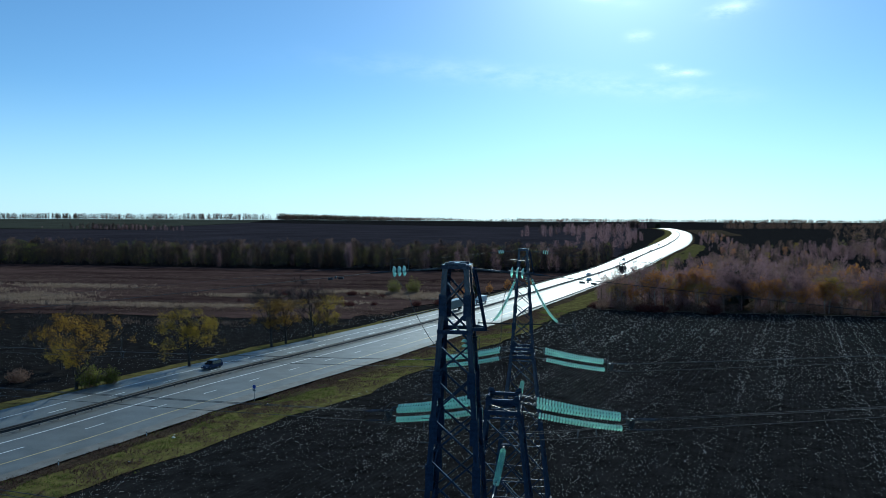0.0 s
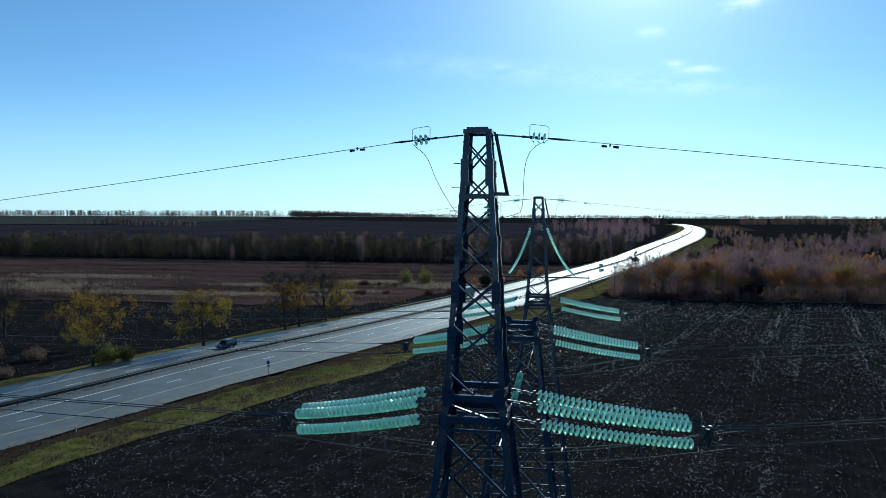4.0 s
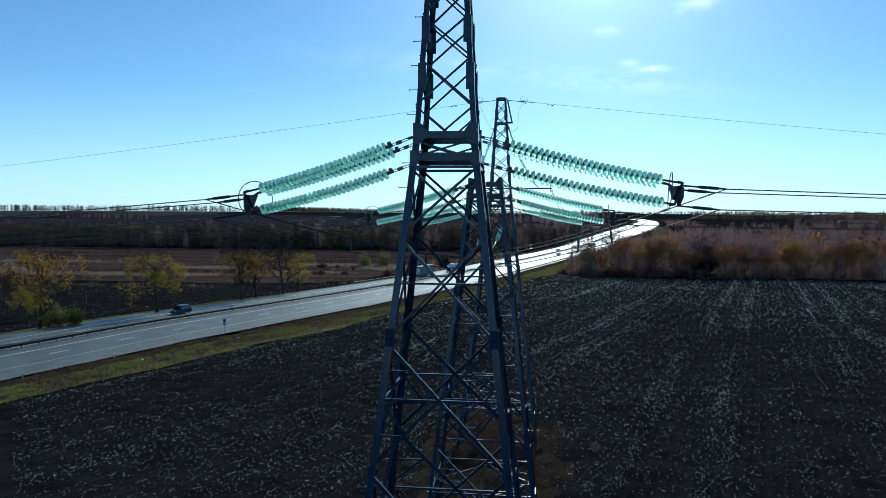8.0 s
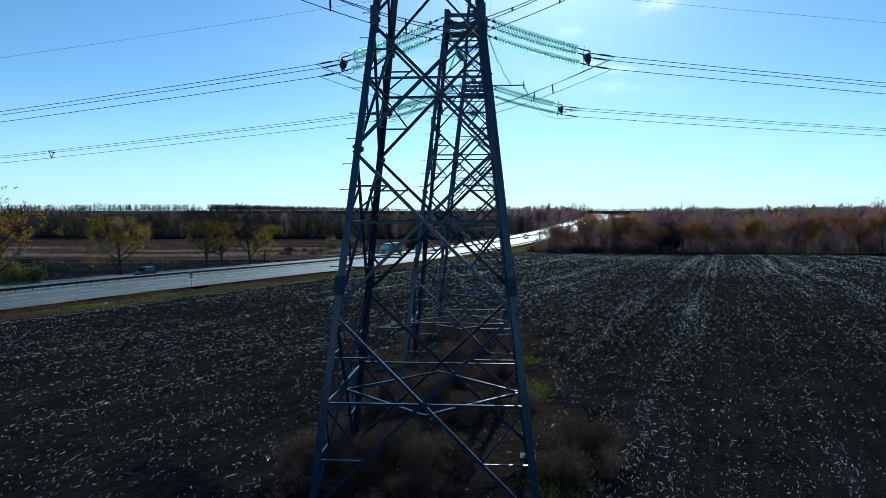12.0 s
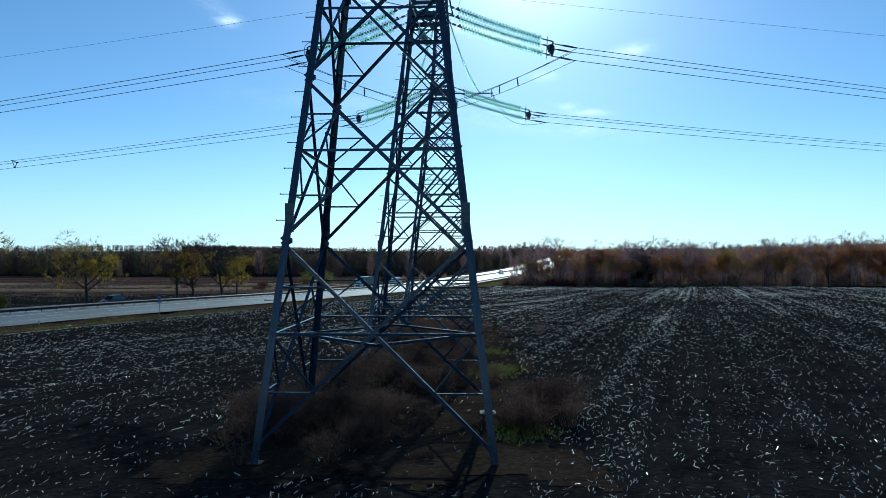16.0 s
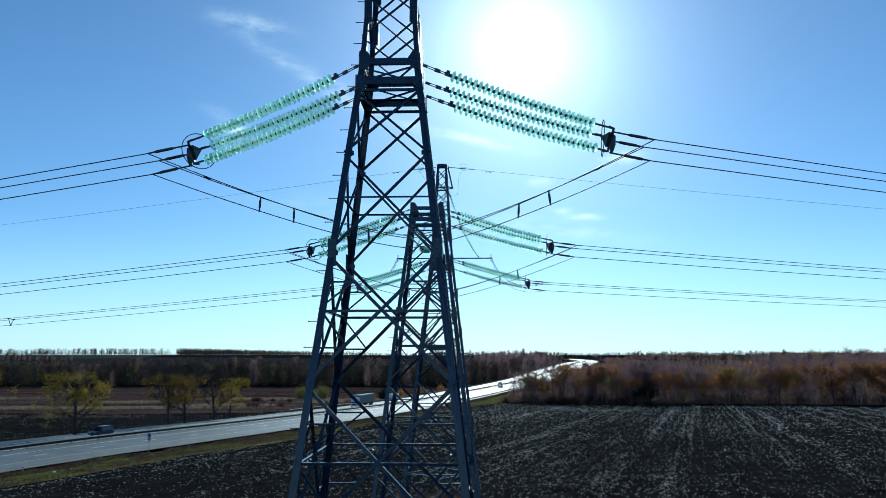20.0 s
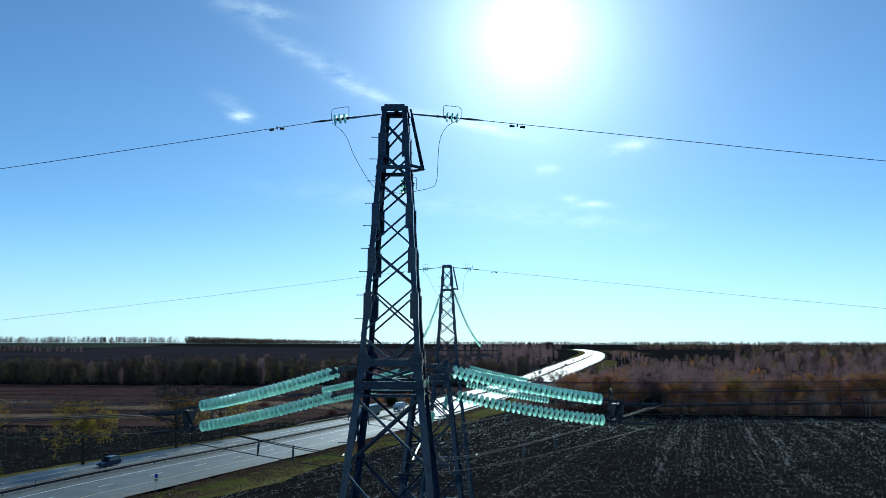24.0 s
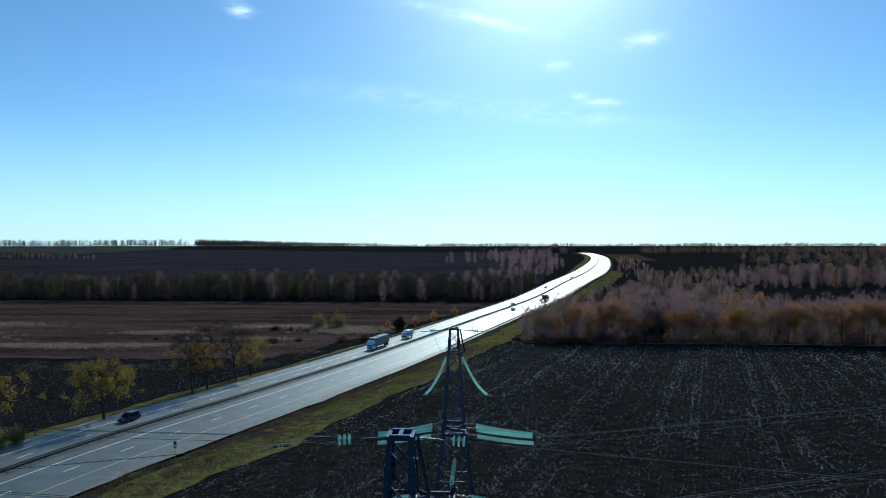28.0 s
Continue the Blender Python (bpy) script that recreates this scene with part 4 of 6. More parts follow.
    # spacers along the loops
    if t_i < 2:
        nxt = Vector(TOWERS[t_i + 1])
        top = nxt + Vector((0.1, -1.05, 15.3))
        insulator_string(top, mid + Vector((0, 0.1, 0.15)), 22, "chain of green glass discs holding the jumper loop off", "jumper insulator chains", 0.4, 0.15)
    else:
        bar_t = thing("jumper_bar", "long thin horizontal steel bar holding jumper wires behind tower", "line fitting", Matrix.Translation(base + Vector((0, 5.35, 18.3))))
        part("tube", Buf().tube([(-3.75, 0, 0), (3.75, 0, 0)], [0.05, 0.05], 8).mesh("tube", M_RAIL), bar_t)
        for sx in (-1, 1):
            part("end_post", Buf().box((-0.03, -0.03, -0.3), (0.03, 0.03, 0.3)).mesh("end_post", M_HARD), bar_t, m=pose(sx * 3.7, 0, 0))
        for sx in (-1, 1):
            insulator_string(base + Vector((sx * 0.45, 0.45, 22.6)), base + Vector((sx * 2.75, 5.30, 18.36)), 23, "long slanting chain of pale green glass discs carrying the jumper bar", "jumper insulator chains", 0.5, 0.6, 0.246, 0.72)
    # earth wire at the peak
    if t_i != 1:
        for sx in (-1, 1):
            a = base + Vector((sx * 0.42, 0, TOP_Z - 0.12))
            d = Vector((sx * 1.0, 0.06, -0.085)).normalized()
            ew = thing("earth_wire_fitting", "short chain of three green glass discs on the earth wire", "insulator", Matrix.Translation(a), "earth wire fittings")
            m = turn_to((0, 0, 0), d)
            part("link_plate", Buf().box((-0.02, -0.012, 0.1), (0.02, 0.012, 0.72), m).tube([(0, 0, 0), d * 0.1], [0.02, 0.02], 6).tube([d * 0.72, d * 0.95], [0.035, 0.02], 6).mesh("link_plate", M_HARD), ew)
            for k in range(3):
                mm = Matrix.Translation(d * (0.98 + 0.14 * k)) @ m
                part("glass_disc", DISC, ew, m=mm)
                part("metal_cap", CAP, ew, m=mm)
            horn = [d * 0.92, d * 0.92 + Vector((0, 0, 0.30)), d * 0.96 + Vector((0, 0, 0.34)), d * 1.35 + Vector((0, 0, 0.33)), d * 1.42 + Vector((0, 0, 0.28)), d * 1.42]
            part("arcing_horn", Buf().tube(horn, [0.008] * 6, 5).mesh("arcing_horn", M_HARD), ew)
            part("dead_end_clamp", Buf().tube([d * 1.38, d * 1.7, d * 1.72, d * 2.0], [0.02, 0.03, 0.03, 0.014], 6).mesh("dead_end_clamp", M_HARD), ew)
            e = a + d * 1.7
            wire("earth_wire", sagging(e, e + Vector((sx * 330, 20, -5)), 7.0 if sx > 0 else 8.8, 40), 0.009, "thin steel earth wire strung between tower peaks", PHASES)
            dm = thing("vibration_damper", "small dark dumbbell vibration damper on the earth wire", "line fitting", Matrix.Translation(a + d * 3.0 - Vector((0, 0, 0.03))), "vibration dampers")
            dv = Vector((sx, 0.06, -0.09)).normalized()
            part("clamp", Buf().box((-0.02, -0.02, -0.06), (0.02, 0.02, 0.02)).mesh("clamp", M_HARD), dm)
            for w in (-1, 1):
                part("damper_weight", Buf().tube([dv * w * 0.08 + Vector((0, 0, -0.06)), dv * w * 0.22 + Vector((0, 0, -0.06))], [0.028, 0.035], 6).mesh("damper_weight", M_HARD), dm)
            way = ((1.80, 0.02, 24.13), (1.42, 0.03, 23.92), (1.22, 0.04, 23.46), (1.15, 0.05, 22.40), (0.98, 0.05, 22.20), (0.46, 0.05, 22.08), (0.26, 0.05, 22.03)) if sx > 0 else \
                ((-1.80, 0.02, 24.08), (-1.42, 0.03, 23.72), (-1.12, 0.04, 23.05), (-0.62, 0.05, 22.26), (-0.20, 0.05, 22.10), (0.26, 0.05, 22.03))
            wire("earth_wire_loop", [base + Vector(v) for v in catmull(way, 0.1)], 0.008, "thin drooping earth-wire loop through the tower peak", "earth wire loops")
        # short upright chain that carries the loop inside the peak
        hang = thing("earth_wire_fitting", "short upright chain of glass discs holding the earth-wire loop", "insulator", Matrix.Translation(base + Vector((0.26, 0.05, 22.62))), "earth wire fittings")
        part("link_plate", Buf().box((-0.02, -0.012, -0.16), (0.02, 0.012, 0.02)).mesh("link_plate", M_HARD), hang)
        for k in range(3):
            mm = pose(0, 0, -0.20 - 0.135 * k, 180)
            part("glass_disc", DISC, hang, m=mm)
            part("metal_cap", CAP, hang, m=mm)
        part("arcing_horn", Buf().tube([(0.02, 0, -0.12), (0.30, 0, -0.12), (0.33, 0, -0.16), (0.33, 0, -0.48)], [0.008] * 4, 5).mesh("arcing_horn", M_HARD), hang)

# ---- trees ----
def branch_tree(seed, height, trunk_r, spread_f, levels, kids, lean=0.05, first=0.25, up=0.55):
    """Grows a limb skeleton. Returns limb runs (points, radii) and twig ends."""
    rnd = random.Random(seed)
    runs, tips = [], []

    def grow(p, d, length, r, lev):
        n = 4 if lev == 0 else 3
        pts, rad = [p.copy()], [r]
        q, dd = p.copy(), d.copy()
        for i in range(n):
            dd = (dd + Vector((rnd.uniform(-1, 1), rnd.uniform(-1, 1), rnd.uniform(-0.2, 0.6))) * (0.06 if lev == 0 else 0.20)).normalized()
            q = q + dd * (length / n)
            pts.append(q.copy())
            rad.append(r * (1 - 0.72 * (i + 1) / n))
        runs.append((pts, rad, lev))
        if lev >= levels:
            tips.append((q.copy(), dd.copy()))
            return
        m = kids[lev]
        for k in range(m):
            u = (first + (1 - first) * (k + rnd.uniform(0.2, 0.9)) / m) if lev == 0 else rnd.uniform(0.3, 1.0)
            s = u * n
            i = min(n - 1, int(s))
            o = pts[i].lerp(pts[i + 1], s - i)
            a = rnd.uniform(0, 2 * math.pi) if lev else k * 2.4 + rnd.uniform(-0.5, 0.5)
            side = Vector((math.cos(a), math.sin(a), 0))
            if lev:
                side = (side - dd * side.dot(dd)).normalized()
            nd = (dd * up + side * spread_f + Vector((0, 0, 0.18))).normalized()
            grow(o, nd, length * ((0.62 - 0.25 * u) * rnd.uniform(0.65, 1.3) if lev == 0 else rnd.uniform(0.42, 0.62)), rad[i] * 0.55, lev + 1)

    grow(Vector((0, 0, -0.2)), Vector((rnd.uniform(-lean, lean), rnd.uniform(-lean, lean), 1)).normalized(), height * 0.86, trunk_r, 0)
    return runs, tips


def ribbon(b, p, q, w, rnd):
    """A thin twig: a narrow three-sided spike."""
    d = q - p
    a = d.orthogonal().normalized()
    a = Matrix.Rotation(rnd.uniform(0, 6.28), 3, d.normalized()) @ a * w
    k = len(b.v)
    b.v += [p + a, p - a, q]
    b.f.append((k, k + 1, k + 2))


def leaf(b, p, s, rnd):
    n = Vector((rnd.uniform(-1, 1), rnd.uniform(-1, 1), rnd.uniform(-1, 1))).normalized()
    a = n.orthogonal().normalized()
    a = Matrix.Rotation(rnd.uniform(0, 6.28), 3, n) @ a
    c = n.cross(a)
    a, c = a * s, c * s * rnd.uniform(0.45, 0.8)
    b.quad(p - a, p - c + a * 0.1, p + a, p + c - a * 0.1)


def make_tree(seed, height, trunk_r, spread_f, levels, kids, m_bark, m_twig, twigs, twig_len, m_leaf=None, leaves=0, leaf_s=0.14, leaf_zone=(0, 1), first=0.25, leaf_side=None, leaf_spread=0.5, twig_w=0.022):
    """Meshes of one kind of tree: wood, twigs, leaves."""
    rnd = random.Random(seed * 7 + 1)
    runs, tips = branch_tree(seed, height, trunk_r, spread_f, levels, kids, first=first)
    wood, tw, lf = Buf(), Buf(), Buf()
    for pts, rad, lev in runs:
        if lev <= max(1, levels - 1):
            wood.tube(pts, [max(0.008, r) for r in rad], 6 if lev == 0 else 4, cap=False)
        else:
            for a, c, r in zip(pts, pts[1:], rad):
                ribbon(tw, a, a + (c - a) * 1.3, max(0.012, r), rnd)
    for p, d in tips:
        for k in range(twigs):
            v = (d + Vector((rnd.uniform(-1, 1), rnd.uniform(-1, 1), rnd.uniform(-0.5, 1)))).normalized() * twig_len * rnd.uniform(0.5, 1.2)
            o = p - d * rnd.uniform(0, twig_len)
            ribbon(tw, o, o + v, twig_w, rnd)
        z = p.z / height
        if leaves and leaf_zone[0] <= z <= leaf_zone[1] and (leaf_side is None or leaf_side(p, rnd)):
            for k in range(leaves):
                leaf(lf, p + Vector((rnd.gauss(0, 1), rnd.gauss(0, 1), rnd.gauss(0, 1))) * leaf_spread, leaf_s * rnd.uniform(0.6, 1.3), rnd)
    out = [("trunk", wood.mesh("trunk", m_bark, True))]
    if tw.v:
        out.append(("twig_spray", tw.mesh("twig_spray", m_twig)))
    if lf.v:
        out.append(("crown", lf.mesh("crown", m_leaf)))
    return out


def plant(kind, x, y, scale, turn, label, group, name="tree", sink=0.0):
    t = thing(name, label, "tree", Matrix.Translation((x, y, gz_at(x, y) - sink)) @ Matrix.Rotation(turn, 4, "Z") @ Matrix.Diagonal((scale, scale, scale, 1)), group)
    for n, me in kind:
        part(n, me, t)
    return t


T_POPLAR = make_tree(3, 12, 0.38, 1.0, 3, (10, 6, 6), M_BARK, M_BARKTWIG, 7, 0.8, M_YLEAF, 24, 0.14, (0.12, 1.0), 0.24, lambda p, r: noise.noise(p * 0.45) > -0.18, 0.42, 0.034)
T_THIN = make_tree(5, 13, 0.34, 0.75, 3, (10, 6, 6), M_BARK, M_BARKTWIG, 10, 0.9, M_OLIVE, 19, 0.13, (0.1, 0.9), 0.18, lambda p, r: noise.noise(p * 0.45) > 0.0, 0.40, 0.034)
T_BARE = make_tree(8, 14, 0.36, 0.75, 3, (10, 6, 6), M_BARK, M_BARKTWIG, 12, 1.0, M_OLIVE, 16, 0.12, (0.0, 0.75), 0.16, lambda p, r: noise.noise(p * 0.45) > 0.15, 0.36, 0.034)
T_GOLD = make_tree(11, 13, 0.36, 0.70, 3, (10, 6, 6), M_BARK, M_BARKTWIG, 8, 0.8, M_OLIVE, 24, 0.13, (0.1, 1.0), 0.16, lambda p, r: noise.noise(p * 0.45) > -0.12, 0.42, 0.034)
T_LIME = make_tree(14, 11, 0.28, 0.65, 3, (9, 5, 6), M_BARK, M_BARKTWIG, 6, 0.7, M_YLEAF, 18, 0.15, (0.0, 1.0), 0.14, None, 0.4, 0.03)
ROADSIDE = "autumn trees beside the motorway"
plant(T_GOLD, -81.5, 94.5, 1.02, 0.4, "roadside tree with thin orange-yellow autumn crown", ROADSIDE)
plant(T_POPLAR, -72.0, 116.5, 0.95, 1.3, "spreading roadside tree with sparse yellow leaves", ROADSIDE)
plant(T_THIN, -66.0, 145.0, 0.98, 2.0, "half-bare roadside tree with few yellow leaves", ROADSIDE)
plant(T_THIN, -65.0, 151.5, 0.95, 4.1, "half-bare roadside tree with few yellow leaves", ROADSIDE)
plant(T_BARE, -62.5, 165.0, 0.92, 0.7, "almost bare dark roadside tree", ROADSIDE)
plant(T_LIME, -61.0, 172.0, 0.95, 3.4, "slim roadside tree with bright yellow leaves", ROADSIDE)

# mixed autumn wood beyond the field
W_KINDS = [
    (make_tree(21, 15, 0.20, 0.60, 3, (10, 5, 4), M_BARK, M_PURPLE, 14, 1.3, first=0.12), "bare purple-brown tree"),
    (make_tree(22, 16, 0.20, 0.55, 3, (11, 5, 4), M_BARK, M_TWIG, 12, 1.3, M_BLEAF, 4, 0.22, (0.1, 1), 0.15, lambda p, r: r.random() < 0.5), "nearly bare tree with brown leaves"),
    (make_tree(23, 14, 0.21, 0.60, 3, (11, 5, 4), M_BIRCH, M_PURPLE, 8, 1.1, M_OLEAF, 14, 0.22, (0.1, 1), 0.30), "pale-trunked birch with orange leaves"),
    (make_tree(24, 13, 0.20, 0.65, 3, (11, 5, 4), M_BIRCH, M_TWIG, 8, 1.1, M_YLEAF, 10, 0.20, (0.1, 1), 0.30), "pale-trunked birch with yellow leaves"),
    (make_tree(25, 12, 0.16, 0.70, 3, (10, 5, 4), M_BARK, M_PURPLE, 16, 1.3, first=0.08), "bare reddish-purple tree"),
    (make_tree(26, 15, 0.22, 0.52, 3, (11, 5, 4), M_BIRCH, M_PURPLE, 13, 1.2, first=0.32), "bare pale-trunked birch"),
]
rnd = random.Random(77)
WOOD = "trees along the wood's edge"
for k in range(120):
    x = 22 + 190 * (k + rnd.random()) / 120
    y = 251 + rnd.uniform(0, 10) - 0.02 * x
    far_right = x > 95
    kind = rnd.choices(range(6), (2.6, 2.0, 4.5 if far_right else 1.7, 1.6 if far_right else 0.8, 2.6, 2.6))[0]
    plant(W_KINDS[kind][0], x, y, rnd.choice((rnd.uniform(0.5, 0.75), rnd.uniform(0.7, 1.08))), rnd.uniform(0, 6.28), W_KINDS[kind][1] + " at a wood edge", WOOD)


def joined_trees(name, spots, kinds, label, category):
    """Many far trees in one mesh: simple trunks with crowns of spikes and small leaves."""
    V, F, MI = [], [], []
    k = 0
    for x, y, s, kind, turn in spots:
        c, sn = math.cos(turn) * s, math.sin(turn) * s
        R = np.array([[c, -sn, 0], [sn, c, 0], [0, 0, s]])
        v, f, mi = kinds[kind]
        V.append(v @ R.T + np.array([x, y, gz_at(x, y)]))
        F += [tuple(i + k for i in q) for q in f]
        MI += mi
        k += len(v)
    me = bpy.data.meshes.new(name)
    me.from_pydata(np.concatenate(V).tolist(), [], F)
    for m in STUFF_MATS:
        me.materials.append(m)
    me.polygons.foreach_set("material_index", MI)
    return thing(name, label, category, kind="stuff", me=me)


STUFF_MATS = [M_BARK, M_TWIG, M_PURPLE, M_OLEAF, M_YLEAF, M_BLEAF, M_GLEAF, M_BIRCH, M_DLEAF, M_BARKTWIG]


def light_tree(seed, height, wide, m_trunk, m_twig, n_twig, m_leaf, n_leaf, leaf_s, low=0.2, fat=1.0):
    """A light tree for far woods: trunk, spiky limbs, scattered leaf clumps."""
    rnd = random.Random(seed)
    b, mi = Buf(), []
    b.tube([(0, 0, -0.3), (rnd.uniform(-.3, .3), rnd.uniform(-.3, .3), height * 0.8)], [0.16, 0.03], 3, cap=False)
    mi += [m_trunk] * 3
    for i in range(n_twig):
        z = height * (low + (1 - low) * rnd.random() ** 0.8)
        u = (z / height - low) / (1 - low)
        r = wide * (0.45 + 0.75 * math.sin(math.pi * min(1, u * 0.75 + 0.15))) * rnd.uniform(0.5, 1.1)
        a = rnd.uniform(0, 6.28)
        p = Vector((math.cos(a) * r * 0.25, math.sin(a) * r * 0.25, z - r * 0.7))
        q = Vector((math.cos(a) * r, math.sin(a) * r, z + rnd.uniform(0, 0.8)))
        ribbon(b, p, q, rnd.uniform(0.05, 0.09) * fat, rnd)
        mi.append(m_twig)
        for j in range(3):
            o = p.lerp(q, rnd.uniform(0.4, 1))
            ribbon(b, o, o + Vector((rnd.uniform(-1, 1), rnd.uniform(-1, 1), rnd.uniform(0.2, 1.3))) * 1.2, 0.055 * fat, rnd)
            mi.append(m_twig)
        if i < n_leaf:
            for j in range(3):
                leaf(b, q + Vector((rnd.gauss(0, .5), rnd.gauss(0, .5), rnd.gauss(0, .4))), leaf_s * rnd.uniform(0.6, 1.2), rnd)
                mi.append(m_leaf)
    return np.array([tuple(v) for v in b.v]), [tuple(f) for f in b.f], mi


# The last kind has paler twigs and leaves, imitating haze over far belts.
LIGHT = [light_tree(31, 15, 3.0, 0, 2, 150, 5, 0, 0.3, 0.1), light_tree(32, 16, 2.8, 0, 1, 140, 5, 50, 0.34, 0.1), light_tree(33, 14, 2.6, 7, 2, 100, 3, 100, 0.48, 0.15),
         light_tree(34, 13, 2.6, 7, 1, 100, 4, 90, 0.46, 0.15), light_tree(35, 12, 3.2, 0, 2, 160, 5, 10, 0.3, 0.05), light_tree(36, 12, 3.2, 0, 1, 120, 6, 60, 0.4, 0.05), light_tree(37, 3.2, 2.4, 0, 1, 60, 5, 30, 0.3, 0.02),
         light_tree(38, 13, 3.4, 0, 9, 70, 5, 70, 0.8, 0.02),
         light_tree(39, 15, 2.8, 0, 9, 130, 5, 40, 0.34, 0.08), light_tree(40, 13, 3.0, 0, 9, 110, 6, 45, 0.34, 0.05),
         light_tree(51, 16, 2.8, 0, 9, 34, 5, 12, 0.8, 0.1, 2.6), light_tree(52, 12, 3.4, 0, 1, 30, 5, 22, 1.0, 0.02, 3.0)]
# the wood's inside
spots = []
while len(spots) < 900:
    x, y = rnd.uniform(20, 420), rnd.uniform(258, 640)
    off = road_coords(x, y)[1]
    if off > (-30 if y < 300 else -48) or (y < 300 and x > 330) or (300 <= y < 525 and x > 138 + (y - 300) * 0.18 + 10 * math.sin(y * 0.05)) or (y > 600 and x > 300):
        continue
    spots.append((x, y, rnd.uniform(0.55, 1.12) * (1 - 0.45 * smooth(370, 470, y) * smooth(300, 180, x)), rnd.choices((0, 1, 2, 3, 4, 5, 8), (3.6, 2.6, (2.8 if x > 110 else 0.8) if y < 330 else 0.5, 0.3, 3.6, 0.4, 2.2))[0], rnd.uniform(0, 6.28)))
joined_trees("autumn_wood", spots, LIGHT, "dense autumn wood of purple-brown bare trees and orange birches", "wood")
# hedge wood along the valley, on the far side of the reeds
spots = []
while len(spots) < 1050:
    x = rnd.uniform(-640, 60)
    y = 488 + rnd.uniform(0, 62) + 0.02 * x
    if road_coords(x, y)[1] < 22:
        continue
    spots.append((x, y, rnd.uniform(0.7, 1.28), rnd.choices((0, 1, 4, 5, 8, 9), (0.25, 0.3, 0.25, 0.3, 5, 3))[0], rnd.uniform(0, 6.28)))
joined_trees("valley_wood", spots, LIGHT, "dark belt of brown and dull green trees along the valley", "wood")
# belts on the skyline
spots = []
for k in range(1500):
    x = -3900 + 7600 * rnd.random()
    spots.append((x, 3560 + rnd.uniform(0, 50), rnd.uniform(0.3, 0.75), 11, rnd.uniform(0, 6.28)))
for k in range(2700):
    x = -3900 + 7600 * rnd.random()
    tall = x < -1530
    if -1560 < x < -1490 or (tall and noise.noise(Vector((x * 0.008, 0, 3))) < -0.4):
        continue
    y = 3580 + rnd.uniform(0, 130)
    spots.append((x, y, rnd.uniform(1.2, 2.2) if tall else rnd.uniform(0.7, 1.5) * (0.75 + 0.5 * noise.noise(Vector((x * 0.004, 0, 5)))), 10 if tall or rnd.random() < 0.4 else 11, rnd.uniform(0, 6.28)))
for k in range(900):
    u = rnd.random()
    spots.append((-1480 + 800 * u, 3580 + rnd.uniform(0, 90), rnd.uniform(1.4, 2.1) * (1.1 - 0.6 * u), rnd.choice((11, 10, 10)), rnd.uniform(0, 6.28)))
joined_trees("skyline_belt", spots, LIGHT, "thin belt of bare trees along the skyline", "tree belt")
spots = []
while len(spots) < 1150:
    u = rnd.random() ** 1.4
    y = 540 + 900 * u
    x = rnd.uniform(215 + 0.34 * (y - 540), 1000 + y)
    spots.append((x, y + 0.05 * (x - 400), rnd.uniform(0.55, 0.95) * (1 + 0.4 * u), rnd.choices((0, 1, 2, 5, 8, 9), (0.8, 0.8, 0.3, 0.6, 4, 4))[0] if y < 760 else rnd.choice((10, 10, 11)), rnd.uniform(0, 6.28)))
joined_trees("far_wood", spots, LIGHT, "far dark mixed wood behind the patch of field", "wood")
spots = []
for k in range(1100):
    x = rnd.uniform(480, 3000)
    spots.append((x, 2000 + rnd.uniform(0, 200) + 0.1 * (x - 480), rnd.uniform(0.8, 1.6), rnd.choice((10, 11)), rnd.uniform(0, 6.28)))
joined_trees("ridge_wood", spots, LIGHT, "dark belt of trees along the far ridge", "tree belt")

# ---- shrubs, reeds and weeds ----
def shrub(seed, height, wide, stems, m_twig, m_leaf, n_leaf, leaf_s):
    """A round-topped bush: many fine stems and small leaves."""
    rnd = random.Random(seed)
    st, lf = Buf(), Buf()
    for i in range(stems):
        a, r = rnd.uniform(0, 6.28), wide * math.sqrt(rnd.random())
        h = height * (1 - 0.55 * (r / wide) ** 2) * rnd.uniform(0.7, 1.05)
        p = Vector((math.cos(a) * r * 0.35, math.sin(a) * r * 0.35, -0.1))
        q = Vector((math.cos(a) * r, math.sin(a) * r, h))
        ribbon(st, p, q, 0.03, rnd)
        for j in range(3):
            o = p.lerp(q, rnd.uniform(0.3, 1))
            ribbon(st, o, o + Vector((rnd.uniform(-1, 1), rnd.uniform(-1, 1), rnd.uniform(0.2, 1))) * 0.6, 0.02, rnd)
        for j in range(n_leaf):
            leaf(lf, p.lerp(q, rnd.uniform(0.25, 1)) + Vector((rnd.gauss(0, 0.25), rnd.gauss(0, 0.25), rnd.gauss(0, 0.2))), leaf_s * rnd.uniform(0.6, 1.3), rnd)
    out = [("stem_spray", st.mesh("stem_spray", m_twig))]
    if lf.v:
        out.append(("foliage", lf.mesh("foliage", m_leaf)))
    return out


S_LIME = shrub(41, 5.0, 2.6, 130, M_TWIG, M_GLEAF, 10, 0.2)
S_RED = shrub(42, 3.6, 3.6, 260, M_REDBUSH, M_REDBUSH, 3, 0.16)
S_BROWN = shrub(43, 3.0, 2.4, 160, M_TWIG, M_BLEAF, 3, 0.16)
S_WILLOW = shrub(44, 9.0, 4.2, 190, M_TWIG, M_GLEAF, 8, 0.24)
S_DARK = shrub(45, 9.0, 4.2, 200, M_BARK, M_DLEAF, 16, 0.3)
S_ORANGE = shrub(46, 6.5, 2.6, 120, M_TWIG, M_OLEAF, 8, 0.22)


